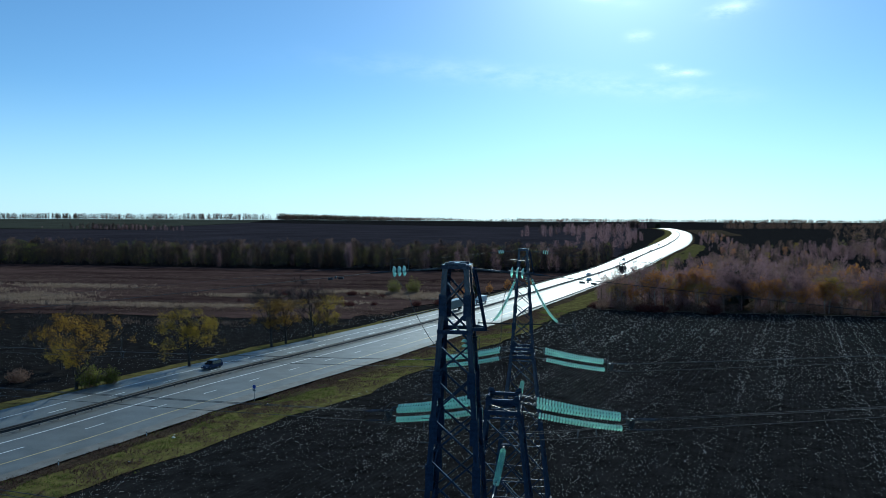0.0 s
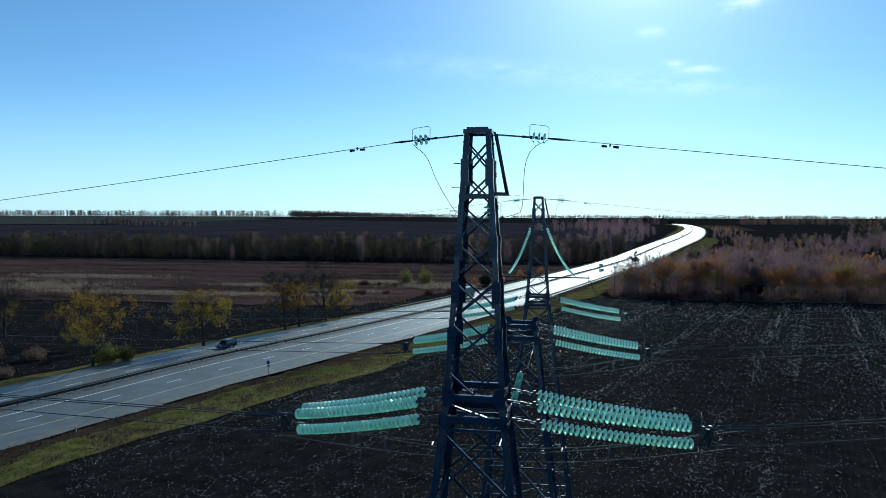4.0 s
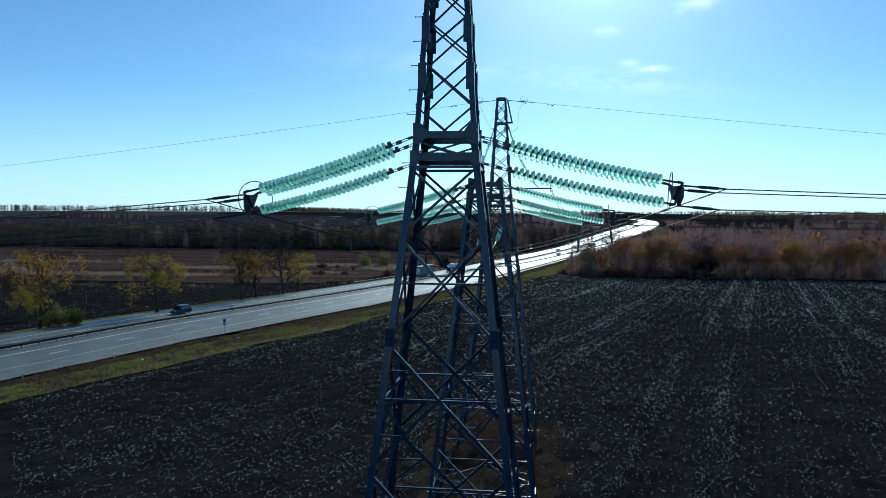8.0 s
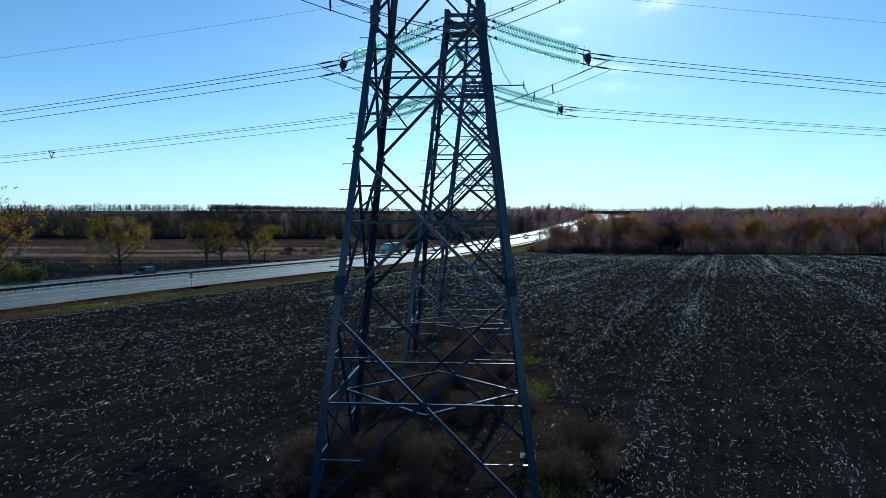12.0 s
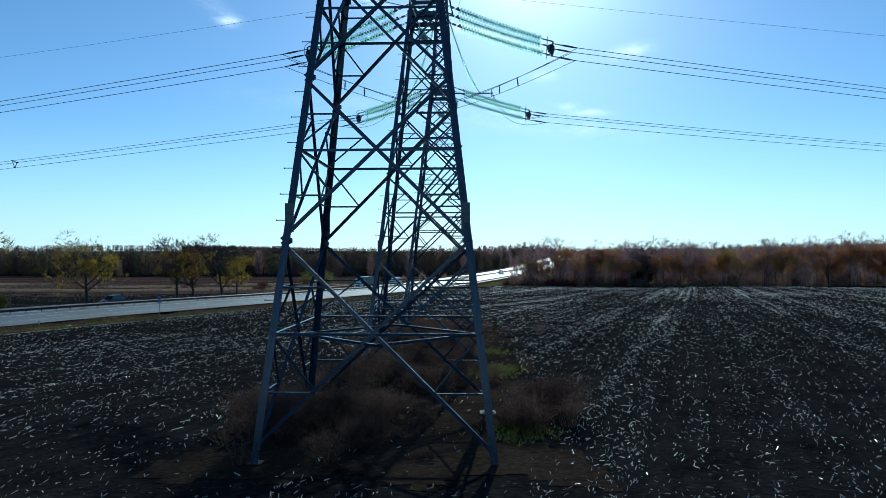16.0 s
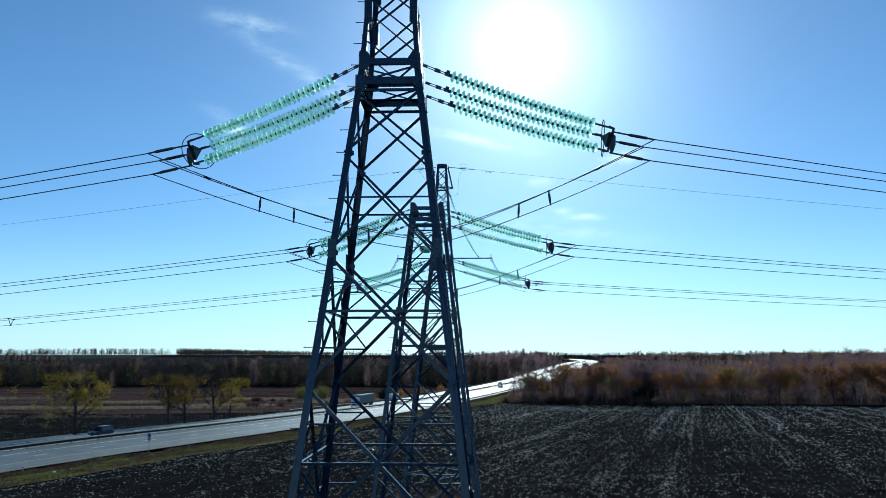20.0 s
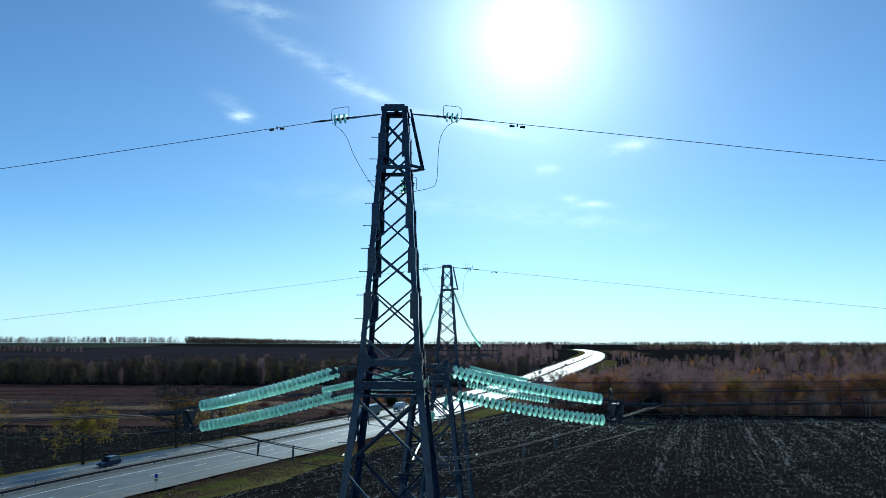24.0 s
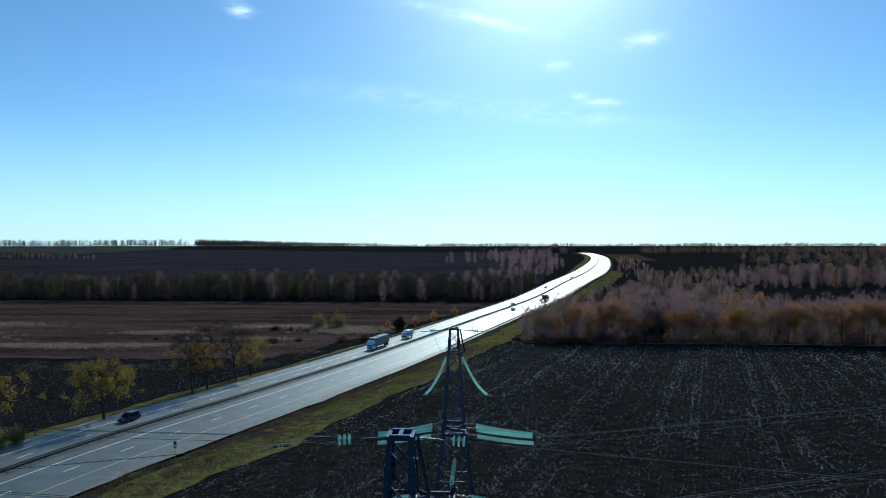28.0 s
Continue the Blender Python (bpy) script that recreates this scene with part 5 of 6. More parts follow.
def bush(kind, x, y, s, turn, label, group="roadside bushes"):
    t = thing("bush", label, "bush", Matrix.Translation((x, y, gz_at(x, y))) @ Matrix.Rotation(turn, 4, "Z") @ Matrix.Diagonal((s, s, s, 1)), group)
    for n, me in kind:
        part(n, me, t)


rnd = random.Random(9)
for x, y, s in ((-79.5, 95.5, 0.95), (-77.5, 98.5, 0.7)):
    bush(S_LIME, x, y, s, rnd.uniform(0, 6), "bright yellow-green bush under a roadside tree")
for x, y, s in ((-97, 99, 1.0), (-104, 96, 1.2), (-112, 104, 1.1), (-90, 84, 0.7)):
    bush(S_BROWN, x, y, s, rnd.uniform(0, 6), "brown leafless bush beside the motorway")
for x, y, s in ((-118, 112, 0.72), (-106, 118, 0.62), (-126, 124, 0.8), (-98, 112, 0.55), (-112, 98, 0.6), (-92, 108, 0.5)):
    plant(T_BARE if s > 0.6 else T_LIME, x, y, s, rnd.uniform(0, 6), "small dull green half-bare tree beyond the motorway", ROADSIDE)
WET = "bushes in the reed bed"
for x, y, s in ((-75, 316, 0.92), (-66, 318, 1.0)):
    bush(S_WILLOW, x, y, s, rnd.uniform(0, 6), "round pale yellow-green willow bush in the reeds", WET)
for k in range(16):
    x = rnd.uniform(-140, -45)
    y = 248 + rnd.uniform(0, 60) + (x + 90) * 0.3
    bush(S_RED, x, y, rnd.uniform(0.45, 0.95), rnd.uniform(0, 6), "low dark red leafless bush among dry reeds", WET)
for x, y, s in ((-30, 330, 0.8), (-22, 345, 0.9), (-12, 362, 0.8), (-42, 318, 0.6)):
    bush(S_ORANGE, x, y, s, rnd.uniform(0, 6), "small orange autumn bush below the road bank", WET)
bush(S_DARK, -36, 312, 0.75, 1.0, "small dark evergreen tree below the road bank", WET)
bush(S_DARK, 69, 262, 1.75, 0.3, "round dark evergreen tree rising from the wood", "trees in the wood")
bush(S_DARK, 297, 2150, 2.4, 0.3, "dark round tree beside the far bend", "trees at the far bend")
for k in range(34):
    x = rnd.uniform(14, 60)
    y = 242 + rnd.uniform(0, 14) + max(0, 30 - x) * 0.3
    bush(S_RED if rnd.random() < 0.5 else S_BROWN, x, y, rnd.uniform(0.5, 1.2), rnd.uniform(0, 6), "bare reddish thicket bush at the wood edge", "thicket bushes")
spots = []
for k in range(420):
    x = rnd.uniform(20, 330)
    spots.append((x, 249 - 0.02 * x + 24 * rnd.random() ** 1.5, rnd.uniform(0.4, 1.15) if k % 3 else rnd.uniform(0.25, 0.5), 6 if k % 3 else rnd.choice((0, 4)), rnd.uniform(0, 6.28)))
joined_trees("wood_undergrowth", spots, LIGHT, "low brown undergrowth along the foot of the wood", "undergrowth")
# trees by the bank where the road leaves the wood, and the clump at the field's left end
spots = []
while len(spots) < 130:
    s = rnd.uniform(s_at(330), s_at(1300))
    p, t = on_road(s, rnd.uniform(-58, -26))
    spots.append((p.x, p.y, rnd.uniform(0.22, 0.5), rnd.choice((0, 1, 4, 4, 2)), rnd.uniform(0, 6.28)))
for k in range(70):
    s = rnd.uniform(s_at(440), s_at(1000))
    p, t = on_road(s, rnd.uniform(40, 110))
    spots.append((p.x, p.y, rnd.uniform(0.6, 1.1), rnd.choice((0, 4, 4)), rnd.uniform(0, 6.28)))
for k in range(90):
    s = rnd.uniform(s_at(950), s_at(1600))
    p, t = on_road(s, 90 + 130 * rnd.random())
    spots.append((p.x, p.y, rnd.uniform(0.8, 1.5), rnd.choice((0, 4, 4, 8)), rnd.uniform(0, 6.28)))
for k in range(170):
    x = rnd.gauss(-838, 60)
    spots.append((x, 1250 - 0.25 * (x + 838) + rnd.gauss(0, 13), rnd.uniform(0.4, 0.9), rnd.choice((8, 8, 4)), rnd.uniform(0, 6.28)))
for k in range(60):
    spots.append((rnd.gauss(212, 14), rnd.gauss(2035, 10), rnd.uniform(0.9, 1.5), rnd.choice((4, 8, 8)), rnd.uniform(0, 6.28)))
joined_trees("bank_trees", spots, LIGHT, "reddish bare trees and scrub on the road banks", "scrub")

b = Buf()
for k in range(12000):
    u = rnd.random()
    x = -460 + 425 * u ** 0.7
    band = rnd.random()
    y = 186 + 215 * band + 0.03 * x
    n1 = noise.noise(Vector((x * 0.018, y * 0.05, 0)))
    if n1 < 0.12 and rnd.random() < 0.9 or road_coords(x, y)[1] < 24:
        continue
    z = gz_at(x, y)
    for j in range(7):
        q = Vector((x + rnd.gauss(0, 1.1), y + rnd.gauss(0, 0.8), z))
        h = rnd.uniform(0.25, 0.8)
        lean = Vector((rnd.uniform(-0.3, 0.3), rnd.uniform(-0.3, 0.3), h))
        w = rnd.uniform(0.03, 0.06)
        a = rnd.uniform(0, 3.14)
        s = Vector((math.cos(a) * w, math.sin(a) * w, 0))
        b.quad(q - s, q + s, q + lean + s * 1.4, q + lean - s * 1.4)
thing("dry_reeds", "tan and brown dry reeds in broad drifts", "reeds", kind="stuff", me=b.mesh("dry_reeds", M_REED))

# pale drifts of reed plumes
b = Buf()
for cx, cy, rx, ry, n in ((-228, 262, 26, 20, 900), (-248, 318, 40, 12, 700), (-170, 240, 42, 7, 800), (-118, 246, 34, 6, 500), (-140, 288, 18, 7, 420), (-80, 314, 34, 9, 900), (-58, 300, 16, 12, 500), (-300, 285, 50, 14, 700), (-96, 268, 22, 4, 260)):
    for k in range(n):
        x, y = cx + rnd.gauss(0, 0.5) * rx, cy + rnd.gauss(0, 0.5) * ry
        if road_coords(x, y)[1] < 24:
            continue
        z = gz_at(x, y) + 0.1
        for j in range(6):
            q = Vector((x + rnd.gauss(0, 0.8), y + rnd.gauss(0, 0.6), z))
            lean = Vector((rnd.uniform(-0.4, 0.4), rnd.uniform(-0.3, 0.3), rnd.uniform(0.4, 1.15)))
            a = rnd.uniform(0, 3.14)
            s = Vector((math.cos(a), math.sin(a), 0)) * rnd.uniform(0.05, 0.11)
            b.quad(q - s * 0.5, q + s * 0.5, q + lean + s, q + lean - s)
thing("reed_plumes", "pale tan drifts of dry reed plumes", "reeds", kind="stuff", me=b.mesh("reed_plumes", M_PALEREED))

# weeds on the strip beneath the towers: bushy dead stems with many fine side twigs
def weed_clump(seed, height, wide, stems):
    rnd = random.Random(seed)
    b = Buf()
    for i in range(stems):
        a, r = rnd.uniform(0, 6.28), wide * math.sqrt(rnd.random())
        p = Vector((math.cos(a) * r * 0.3, math.sin(a) * r * 0.3, -0.03))
        q = Vector((math.cos(a) * r, math.sin(a) * r, height * (1 - 0.4 * (r / wide) ** 2) * rnd.uniform(0.6, 1.1)))
        mid = p.lerp(q, 0.5) + Vector((0, 0, 0.12 * height))
        ribbon(b, p, mid, 0.007, rnd)
        ribbon(b, p.lerp(mid, 0.9), q, 0.005, rnd)
        for k in range(9):
            u = rnd.uniform(0.25, 1)
            o = p.lerp(mid, u * 2) if u < 0.5 else mid.lerp(q, u * 2 - 1)
            ribbon(b, o, o + Vector((rnd.gauss(0, 1), rnd.gauss(0, 1), rnd.uniform(0.1, 1.3))) * height * 0.16, 0.0045, rnd)
    return np.array([tuple(v) for v in b.v])


CLUMPS = [weed_clump(50 + k, h, w, n) for k, (h, w, n) in enumerate(((1.0, 0.65, 70), (0.8, 0.55, 60), (0.55, 0.5, 50), (0.35, 0.45, 45)))]
V = []
for k in range(620):
    x, y = rnd.gauss(0.1, 2.1), rnd.uniform(-2.6, 37.5)
    inner = abs(x) < 2.6
    if k < 60:
        x, y = rnd.choice(((-3.4, -0.6), (-3.0, 1.5), (3.7, 0.8), (4.2, 3.0), (-2.6, -1.6))) + np.array((rnd.gauss(0, 0.6), rnd.gauss(0, 0.7)))
    elif not inner and rnd.random() < 0.6 or y < -1.2 and rnd.random() < 0.7:
        continue
    lush = noise.noise(Vector((x * 0.3, y * 0.3, 7)))
    if lush < -0.28:
        continue
    c = CLUMPS[0 if lush > 0.22 and y > -0.5 and inner else 1 if lush > 0.0 and y > -1 else rnd.choice((2, 3))]
    t, sc = rnd.uniform(0, 6.28), rnd.uniform(0.75, 1.3)
    R = np.array([[math.cos(t), -math.sin(t), 0], [math.sin(t), math.cos(t), 0], [0, 0, 1]]) * sc
    V.append(c @ R.T + np.array((x, y, gz_at(x, y) + 0.02)))
V = np.concatenate(V)
thing("dry_weeds", "tangled bushy brown dry weeds under the steel towers", "weeds", kind="stuff", me=mesh_of("dry_weeds", V.tolist(), np.arange(len(V)).reshape(-1, 3).tolist(), M_WEED))
b = Buf()
for k in range(1000):
    c = rnd.choice(((3.0, 10.6), (3.2, 11.6), (3.4, 12.6), (2.2, 11.0), (-1.0, 9.6), (3.2, 19), (3.4, 0.2)))
    x, y = c[0] + rnd.gauss(0, 0.5), c[1] + rnd.gauss(0, 0.6)
    q = Vector((x, y, gz_at(x, y) + 0.04))
    for j in range(4):
        ribbon(b, q, q + Vector((rnd.uniform(-0.15, 0.15), rnd.uniform(-0.15, 0.15), rnd.uniform(0.06, 0.20))), 0.016, rnd)
thing("green_weeds", "small tufts of green weeds beside the tower feet", "weeds", kind="stuff", me=b.mesh("green_weeds", M_GRASS))
# blades on the verge
b = Buf()
for k in range(42000):
    s = rnd.uniform(s_at(20), s_at(250))
    off = -min(rnd.uniform(17.2, 31.2), rnd.uniform(17.2, 34))
    off = -16.6 + (off + 16.6) * verge_f(on_road(s, 0)[0].y)
    p, t = on_road(s, off)
    g = noise.noise(Vector((p.x * 0.09, p.y * 0.09, 1))) + 0.6 * noise.noise(Vector((p.x * 0.4, p.y * 0.4, 6)))
    if g < 0.1 or (off > -20 and rnd.random() < 0.6):
        continue
    z = gz_at(p.x, p.y) + 0.09
    q = Vector((p.x, p.y, z))
    for j in range(2):
        ribbon(b, q, q + Vector((rnd.uniform(-0.2, 0.2), rnd.uniform(-0.2, 0.2), rnd.uniform(0.1, 0.30))), 0.04, rnd)
thing("verge_grass", "short green grass on the roadside verge", "grass", kind="stuff", me=b.mesh("verge_grass", M_GRASS))

b = Buf()
for k in range(30000):
    s = rnd.uniform(s_at(15), s_at(250))
    off = -min(rnd.uniform(16.7, 30.6), rnd.uniform(16.7, 33))
    off = -16.6 + (off + 16.6) * verge_f(on_road(s, 0)[0].y)
    p, t = on_road(s, off)
    g = noise.noise(Vector((p.x * 0.09, p.y * 0.09, 1))) + 0.6 * noise.noise(Vector((p.x * 0.4, p.y * 0.4, 6)))
    if g > (0.02 if off < -19 else 0.5):
        continue
    q = Vector((p.x, p.y, gz_at(p.x, p.y) + 0.09))
    for j in range(2):
        ribbon(b, q, q + Vector((rnd.uniform(-0.3, 0.3), rnd.uniform(-0.3, 0.3), rnd.uniform(0.12, 0.4))), 0.05, rnd)
thing("dry_verge_grass", "dry brown grass tufts between green patches of verge", "grass", kind="stuff", me=b.mesh("dry_verge_grass", M_WEED))

# ---- straw on the ploughed field ----
b = Buf()
rnd = random.Random(5)
ca, sa = math.cos(radians(17.5)), math.sin(radians(17.5))
for k in range(400000):
    d = 5 + 275 * rnd.random() ** 1.05
    a = rnd.uniform(-0.66, 0.62)
    x, y = 2.5 + d * math.sin(a), -20 + d * math.cos(a)
    row = (x * ca - y * sa) / 5.7
    keep = 0.22 + 0.62 * math.cos(math.pi * (row + 0.4 * noise.noise(Vector((x * 0.02, y * 0.02, 0))))) ** 4 * (0.6 + 0.4 * math.sin(row * 1.9 + 0.7))
    keep *= 0.68 + 0.32 * math.cos(2 * math.pi * row * 5.7 / 1.52)
    if rnd.random() > keep * 1.4:
        continue
    keep *= (0.45 + 0.55 * min(1, d / 60) if x < 5 else 0.85) * ((0.17 if d < 60 else 0.34) if x < -5 else 1.4) * (0.75 if d > 110 else 1.0)
    if rnd.random() * 1.4 > (0.8 + 0.7 * noise.noise(Vector((x * 0.05, y * 0.05, 5)))):
        continue
    if x < 15 and road_coords(x, y)[1] > widen(-16.6 - 14.1 * verge_f(y), y) or y > 245 or (-4.6 < x < 4.4 and -4.2 < y < 37 and rnd.random() < 0.75):
        continue
    if x < 5 and d < 45 and rnd.random() < 0.55 * (1 - d / 45):
        continue
    t = rnd.gauss(1.27, 0.7)
    n = (0.014 + 0.062 * rnd.random() ** 2.6) * (1 + d / 130) * (1.9 if rnd.random() < 0.06 else 1)
    w = rnd.uniform(0.0028, 0.007) * (1 + d / 32)
    dx, dy = math.cos(t), math.sin(t)
    z = gz_at(x, y) + 0.03 + rnd.uniform(0, 0.05)
    p, q = Vector((x - dx * n, y - dy * n, z)), Vector((x + dx * n, y + dy * n, z + rnd.uniform(-0.02, 0.06)))
    s = Vector((-dy, dx, rnd.uniform(-1.6, 1.6))).normalized() * w
    b.quad(p - s, q - s, q + s, p + s)
for k in range(16000):
    s = rnd.uniform(s_at(60), s_at(240))
    p, t = on_road(s, 21 + 70 * rnd.random())
    if p.y > 232 or noise.noise(Vector((p.x * 0.06, p.y * 0.06, 8))) < -0.25:
        continue
    q = Vector((p.x, p.y, gz_at(p.x, p.y) + 0.06))
    a, n, w = rnd.uniform(0, 3.14), rnd.uniform(0.04, 0.13), rnd.uniform(0.008, 0.02)
    u, s = Vector((math.cos(a) * n, math.sin(a) * n, rnd.uniform(-0.03, 0.05))), Vector((-math.sin(a) * w, math.cos(a) * w, 0))
    b.quad(q - u - s, q + u - s, q + u + s, q - u + s)
thing("straw_litter", "scattered pale maize straw on black ploughed soil", "straw", kind="stuff", me=b.mesh("straw_litter", M_STRAW))

# ---- road sign and marker posts ----
p, t = on_road(s_at(96), -17.2)
sz = gz_at(p.x, p.y)
sign = thing("road_sign", "round blue road sign with small plate on a grey post", "road sign", Matrix.Translation((p.x, p.y, sz)) @ Matrix.Rotation(math.atan2(t.y, t.x) - math.pi / 2, 4, "Z"))
part("post", Buf().tube([(0, 0, -0.3), (0, 0, 3.1)], [0.038, 0.038], 8).mesh("post", M_SIGNBACK), sign)
part("disc", Buf().lathe([(0.0, -0.012), (0.35, -0.012), (0.36, 0.0), (0.35, 0.012), (0.0, 0.012)], 28, pose(0, -0.06, 2.75, 90)).mesh("disc", M_BLUE), sign, "round blue sign disc")
part("rim", Buf().lathe([(0.33, 0.014), (0.345, 0.018), (0.352, 0.014)], 28, pose(0, -0.06, 2.75, 90)).mesh("rim", M_WHITE), sign, "thin white rim")
part("plate", Buf().box((-0.30, -0.07, 2.0), (0.30, -0.05, 2.3)).mesh("plate", M_SIGNBACK), sign, "small pale rectangular plate")
marker_me = Buf().box((-0.05, -0.03, -0.2), (0.05, 0.03, 0.8)).mesh("post", M_WHITE)
band_me = Buf().box((-0.052, -0.032, 0.5), (0.052, 0.032, 0.68)).mesh("band", M_POST)
for y in (62, 74, 148, 196):
    p, t = on_road(s_at(y), -17.1)
    m = thing("marker_post", "small pale roadside marker post with dark band", "marker post", Matrix.Translation((p.x, p.y, gz_at(p.x, p.y))), "marker posts")
    part("post", marker_me, m)
    part("band", band_me, m, "dark reflector band")
# short reflector posts on the median rail
for y in (92, 121, 150, 180, 212):
    p, t = on_road(s_at(y), 0.05)
    m = thing("reflector_post", "small dark reflector post on the median guard rail", "reflector", Matrix.Translation(p + Vector((0, 0, 0.72))), "reflector posts")
    part("stem", Buf().box((-0.03, -0.02, 0), (0.03, 0.02, 0.5)).mesh("stem", M_POST), m)
    part("reflector", Buf().box((-0.06, -0.026, 0.32), (0.06, 0.026, 0.5)).mesh("reflector", M_POST), m)

# lone post in the field across the motorway, and litter on the verge
lone = thing("field_post", "thin dark concrete post with a short crosspiece in the field", "post", Matrix.Translation((-99.5, 135, gz_at(-99.5, 135))))
part("post", Buf().box((-0.09, -0.09, -0.3), (0.09, 0.09, 3.3)).mesh("post", M_CONC), lone)
part("crosspiece", Buf().box((-0.32, -0.05, 2.75), (0.32, -0.1, 2.9)).mesh("crosspiece", M_CONC), lone)
for x, y, r in ((-49.0, 70.5, 0.24), (-49.8, 71.8, 0.14), (-48.6, 59.7, 0.15), (-44.0, 90.5, 0.18)):
    bag = Buf()
    for k in range(3):
        m = Matrix.Translation((r * rnd.uniform(-0.8, 0.8), r * rnd.uniform(-0.5, 0.5), r * 0.35)) @ Euler((rnd.uniform(-0.6, 0.6), rnd.uniform(-0.6, 0.6), rnd.uniform(0, 3))).to_matrix().to_4x4()
        bag.lathe([(0.0, -0.4 * r), (0.6 * r, -0.3 * r), (0.8 * r, 0.0), (0.5 * r, 0.35 * r), (0.0, 0.4 * r)], 7, m)
    thing("litter", "crumpled white litter on the roadside turf", "litter", Matrix.Translation((x, y, gz_at(x, y) + 0.1)), "roadside litter", me=bag.mesh("litter", M_WHITE))

# ---- vehicles ----
M_TYRE = mat("black_rubber", (0.012, 0.012, 0.012), 0.8, 0, 0.2, 5)
M_RIM = mat("grey_wheel_rim", (0.25, 0.26, 0.27), 0.4, 0.7, 0.1, 5)
M_WIN = mat("dark_car_glass", (0.01, 0.012, 0.015), 0.06, 0, 0.1, 5, 0, None, 6, 0.6)
M_LAMP = mat("clear_headlamp", (0.6, 0.6, 0.6), 0.15, 0, 0.1, 5)
M_TAIL = mat("red_tail_lamp", (0.3, 0.01, 0.01), 0.2, 0, 0.1, 5)
M_CHASSIS = mat("dark_chassis", (0.02, 0.02, 0.022), 0.7, 0.2, 0.2, 3)


def paint(name, color):
    return mat(name, color, 0.28, 0.1, 0.1, 1.5, 0, None, 10, 0.5)


P_BLUE, P_WHITE, P_DARK, P_GREY, P_TEAL = paint("dark_blue_paint", (0.008, 0.020, 0.062)), paint("white_paint", (0.62, 0.63, 0.64)), paint("black_paint", (0.014, 0.014, 0.016)), paint("silver_paint", (0.3, 0.31, 0.32)), paint("grey_green_tarpaulin", (0.10, 0.16, 0.17))


def loft(profile, half_w, taper, material, name):
    """A car body or cabin: a side profile given width, drawn in towards its top."""
    b = Buf()
    zs = [z for _, z in profile]
    z0, z1 = min(zs), max(zs)
    n = len(profile)
    for s in (-1, 1):
        for x, z in profile:
            w = half_w - taper * (z - z0) / max(0.01, z1 - z0)
            b.v.append(Vector((x, s * w, z)))
    b.f.append(tuple(range(n - 1, -1, -1)))
    b.f.append(tuple(range(n, 2 * n)))
    for i in range(n):
        j = (i + 1) % n
        b.f.append((i, j, n + j, n + i))
    return b.mesh(name, material)


def wheel(parent, x, y, r, w):
    hub = part("wheel", Buf().lathe([(r * 0.55, -w / 2), (r * 0.95, -w / 2), (r, -w * 0.35), (r, w * 0.35), (r * 0.95, w / 2), (r * 0.55, w / 2)], 18).mesh("tyre", M_TYRE, True), parent, "black rubber tyre", pose(x, y, r, 90))
    part("rim", Buf().lathe([(0.0, -w * 0.42), (r * 0.3, -w * 0.46), (r * 0.56, -w * 0.40), (r * 0.56, w * 0.40), (r * 0.3, w * 0.46), (0.0, w * 0.42)], 14).mesh("rim", M_RIM), hub, "grey wheel rim")


def car(at, p_body, label, tall=1.5, long=4.4, wide=0.88, van=False, name="car", group="cars"):
    c = thing(name, label, "car", at, group)
    h = long / 2
    part("body", loft([(-h, 0.32), (-h - 0.03, 0.62), (-h + 0.05, 0.86), (h - 1.15, 0.90), (h - 0.25, 0.74), (h + 0.02, 0.58), (h, 0.30), (h - 0.5, 0.22), (-h + 0.5, 0.22)], wide, 0.04, p_body, "body"), c)
    rear = -h + (0.10 if van else 0.45)
    part("cabin", loft([(rear, 0.86), (rear + 0.18, tall - 0.08), (rear + 0.5, tall), (h - 2.1, tall), (h - 1.75, tall - 0.06), (h - 1.05, 0.88)], wide - 0.05, 0.14, p_body, "cabin"), c)
    part("windscreen", Buf().quad(Vector((h - 1.13, -wide + 0.16, 0.97)), Vector((h - 1.13, wide - 0.16, 0.97)), Vector((h - 1.70, wide - 0.24, tall - 0.09)), Vector((h - 1.70, -wide + 0.24, tall - 0.09))).mesh("windscreen", M_WIN), c, "dark windscreen", pose(0.03, 0, 0.03))
    for s in (-1, 1):
        y0, y1 = s * (wide - 0.065), s * (wide - 0.165)
        part("side_window", Buf().quad(Vector((rear + 0.35, y0, 0.96)), Vector((h - 1.35, y0, 0.96)), Vector((h - 1.85, y1, tall - 0.13)), Vector((rear + 0.48, y1, tall - 0.13))).mesh("side_window", M_WIN), c, "dark side window", pose(0, s * 0.02, 0))
        part("headlight", Buf().box((h - 0.14, s * (wide - 0.30) - 0.14, 0.58), (h + 0.035, s * (wide - 0.30) + 0.14, 0.70)).mesh("headlight", M_LAMP), c)
        part("tail_light", Buf().box((-h - 0.05, s * (wide - 0.18) - 0.09, 0.66), (-h + 0.1, s * (wide - 0.18) + 0.09, 0.90)).mesh("tail_light", M_TAIL), c)
        part("mirror", Buf().box((h - 1.35, s * (wide + 0.08) - 0.09, 0.95), (h - 1.22, s * (wide + 0.08) + 0.09, 1.08)).mesh("mirror", p_body), c)
        for x in (-h + 0.85, h - 0.85):
            wheel(c, x, s * (wide - 0.10), 0.32, 0.2)
    return c


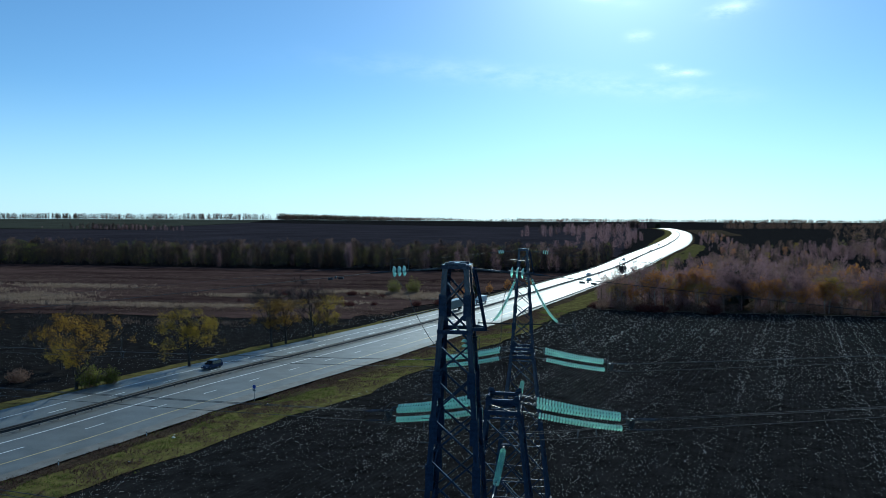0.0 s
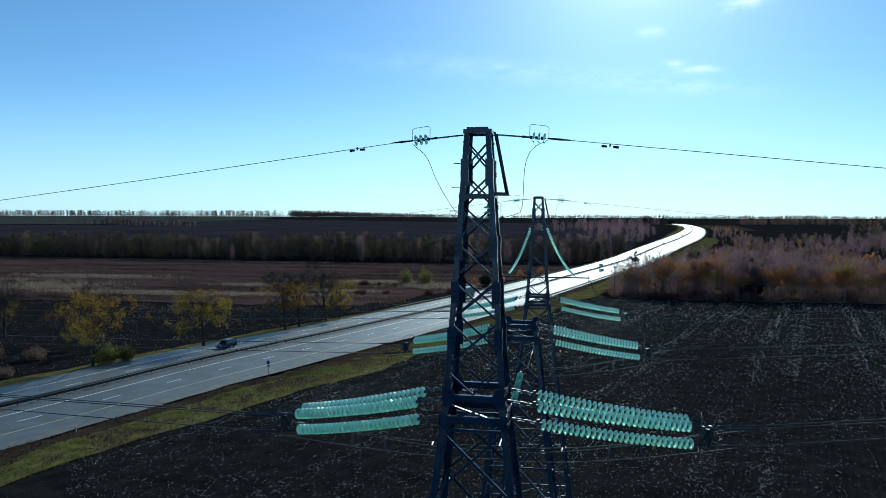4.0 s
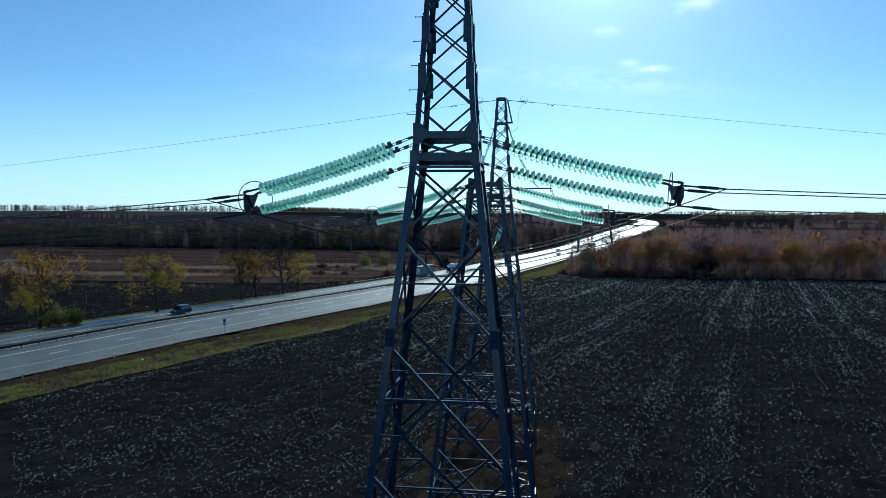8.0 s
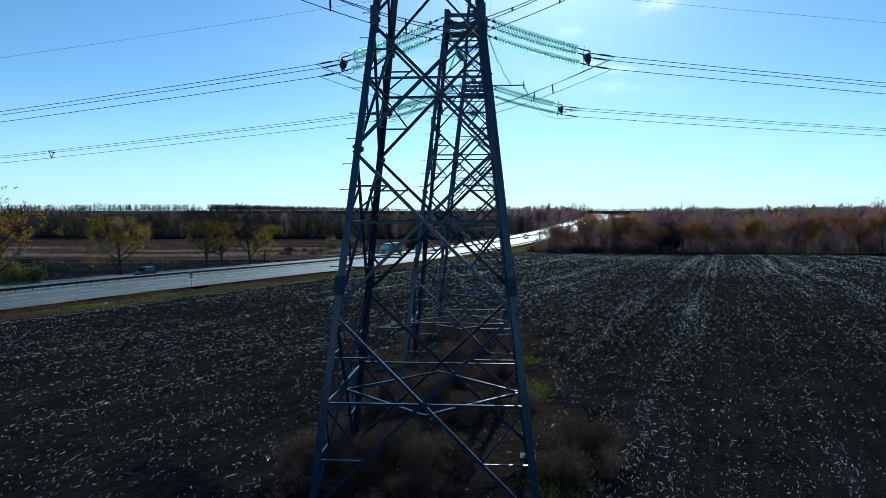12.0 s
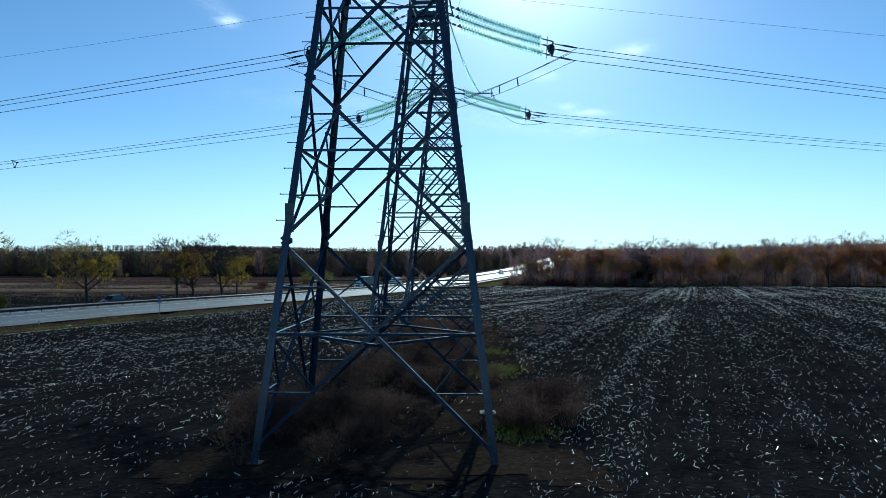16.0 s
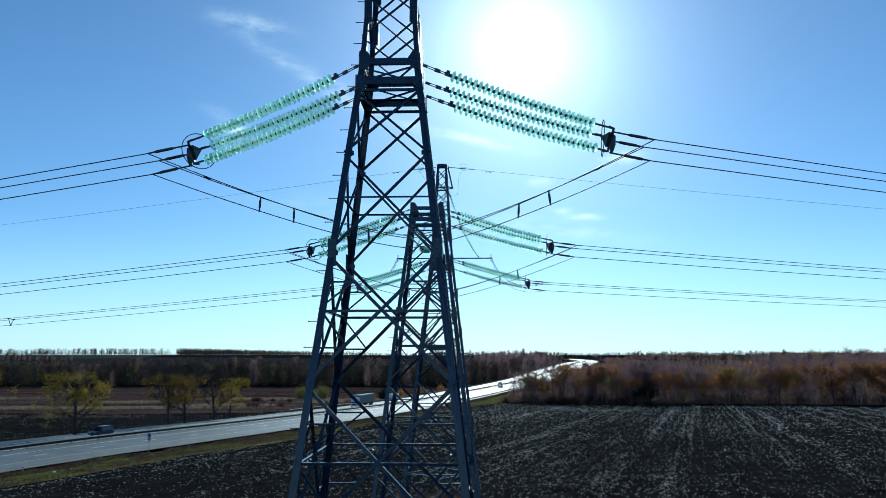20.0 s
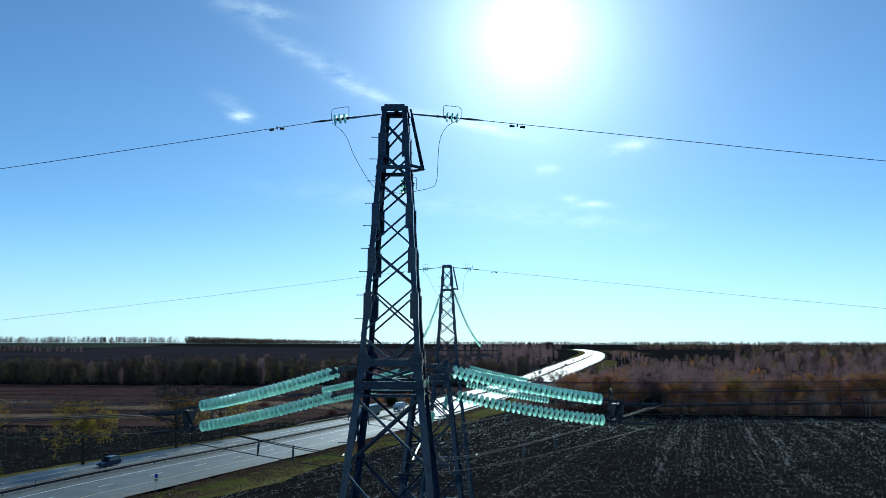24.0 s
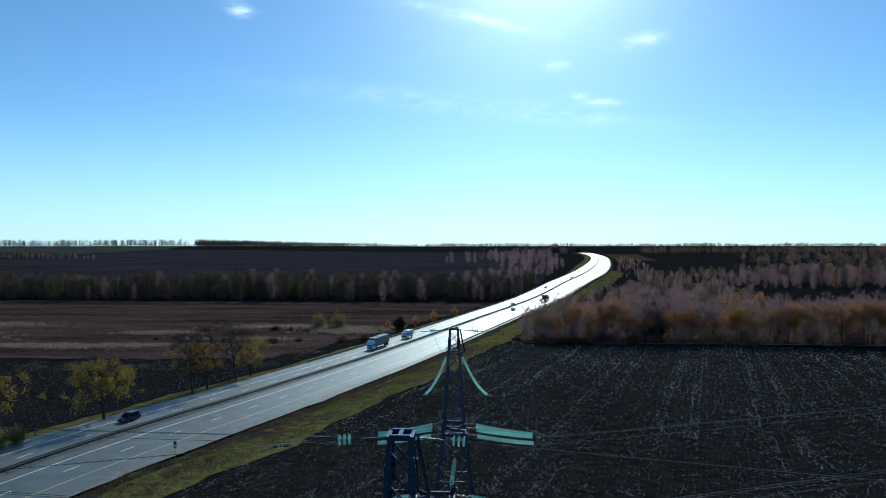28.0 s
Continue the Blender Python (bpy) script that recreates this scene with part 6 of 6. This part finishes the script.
def lorry(at, p_cab, p_box, label, box_len, box_h, artic, name="lorry", group="lorries"):
    c = thing(name, label, "truck", at, group)
    cab_h = 3.3 if artic else 2.5
    front = 2.0
    part("cab", loft([(-0.1, 0.75), (-0.1, cab_h - 0.1), (0.3, cab_h), (1.5, cab_h - 0.15), (1.95, 2.0), (2.05, 1.4), (2.05, 0.5), (0.2, 0.5)], 1.2, 0.06, p_cab, "cab"), c)
    part("windscreen", Buf().quad(Vector((2.07, -1.0, 1.45)), Vector((2.07, 1.0, 1.45)), Vector((1.72, 0.98, 2.45 if artic else 2.2)), Vector((1.72, -0.98, 2.45 if artic else 2.2))).mesh("windscreen", M_WIN), c, "dark windscreen", pose(0.05, 0, 0.02))
    part("grille", Buf().box((2.02, -0.75, 0.65), (2.09, 0.75, 1.2)).mesh("grille", M_CHASSIS), c)
    for s in (-1, 1):
        part("side_window", Buf().quad(Vector((0.6, s * 1.21, 1.5)), Vector((1.75, s * 1.21, 1.5)), Vector((1.5, s * 1.19, 2.2)), Vector((0.6, s * 1.19, 2.2))).mesh("side_window", M_WIN), c)
        part("headlight", Buf().box((2.0, s * 0.92 - 0.18, 0.62), (2.10, s * 0.92 + 0.18, 0.85)).mesh("headlight", M_LAMP), c)
        part("mirror", Buf().box((1.75, s * 1.38 - 0.12, 1.6), (1.85, s * 1.38 + 0.12, 2.3)).mesh("mirror", M_CHASSIS), c)
        wheel(c, 1.2, s * 1.0, 0.5, 0.3)
        for x in ((-1.6, -box_len + 0.8, -box_len + 2.1, -box_len + 3.4) if artic else (-box_len + 1.2,)):
            wheel(c, x, s * 1.0, 0.5, 0.34)
    part("chassis", Buf().box((-box_len - 0.3, -0.45, 0.65), (1.6, 0.45, 0.95)).mesh("chassis", M_CHASSIS), c)
    body = part("cargo_box", Buf().box((-box_len - 0.4, -1.25, 1.1), (-0.35, 1.25, box_h)).mesh("cargo_box", p_box), c)
    for k in range(int(box_len / 1.3)):
        for s in (-1, 1):
            part("side_rib", Buf().box((-0.9 - k * 1.3, s * 1.262 - 0.014, 1.15), (-0.82 - k * 1.3, s * 1.262 + 0.014, box_h - 0.05)).mesh("side_rib", p_box), body)
    part("bumper", Buf().box((-box_len - 0.42, -1.1, 0.55), (-box_len - 0.3, 1.1, 0.7)).mesh("bumper", M_CHASSIS), c)
    return c


def drive(y, off, away):
    p, t = on_road(s_at(y), off)
    return Matrix.Translation(p + Vector((0, 0, 0.012))) @ Matrix.Rotation(math.atan2(t.y, t.x) + (0 if away else math.pi), 4, "Z")


car(drive(113.5, 6.4, False), P_BLUE, "dark blue minivan driving on the far carriageway", 1.68, 4.4, 0.88, True)
lorry(drive(224, 6.4, False), P_WHITE, P_TEAL, "white-cabbed articulated lorry with long grey-green trailer", 13.2, 3.9, True)
lorry(drive(257, 6.4, False), P_WHITE, P_WHITE, "small white box lorry following on the far carriageway", 4.6, 3.1, False)
lorry(drive(428, -9.4, True), P_DARK, P_DARK, "dark heavy lorry driving away uphill", 6.5, 3.6, False)
for y, off, away, pt, lab in ((372, -5.4, True, P_WHITE, "white car driving away uphill"), (398, 2.9, False, P_WHITE, "white car coming downhill"), (500, 6.4, False, P_GREY, "silver car coming downhill"),
                              (580, 2.9, False, P_WHITE, "white car coming downhill"), (640, 6.4, False, P_GREY, "silver car coming downhill"), (720, 2.9, False, P_WHITE, "white car coming downhill"),
                              (900, 6.4, False, P_DARK, "black car coming downhill"), (1180, -5.4, True, P_DARK, "black car driving away uphill"), (1330, 2.9, False, P_GREY, "silver car coming downhill")):
    car(drive(y, off, away), pt, lab)
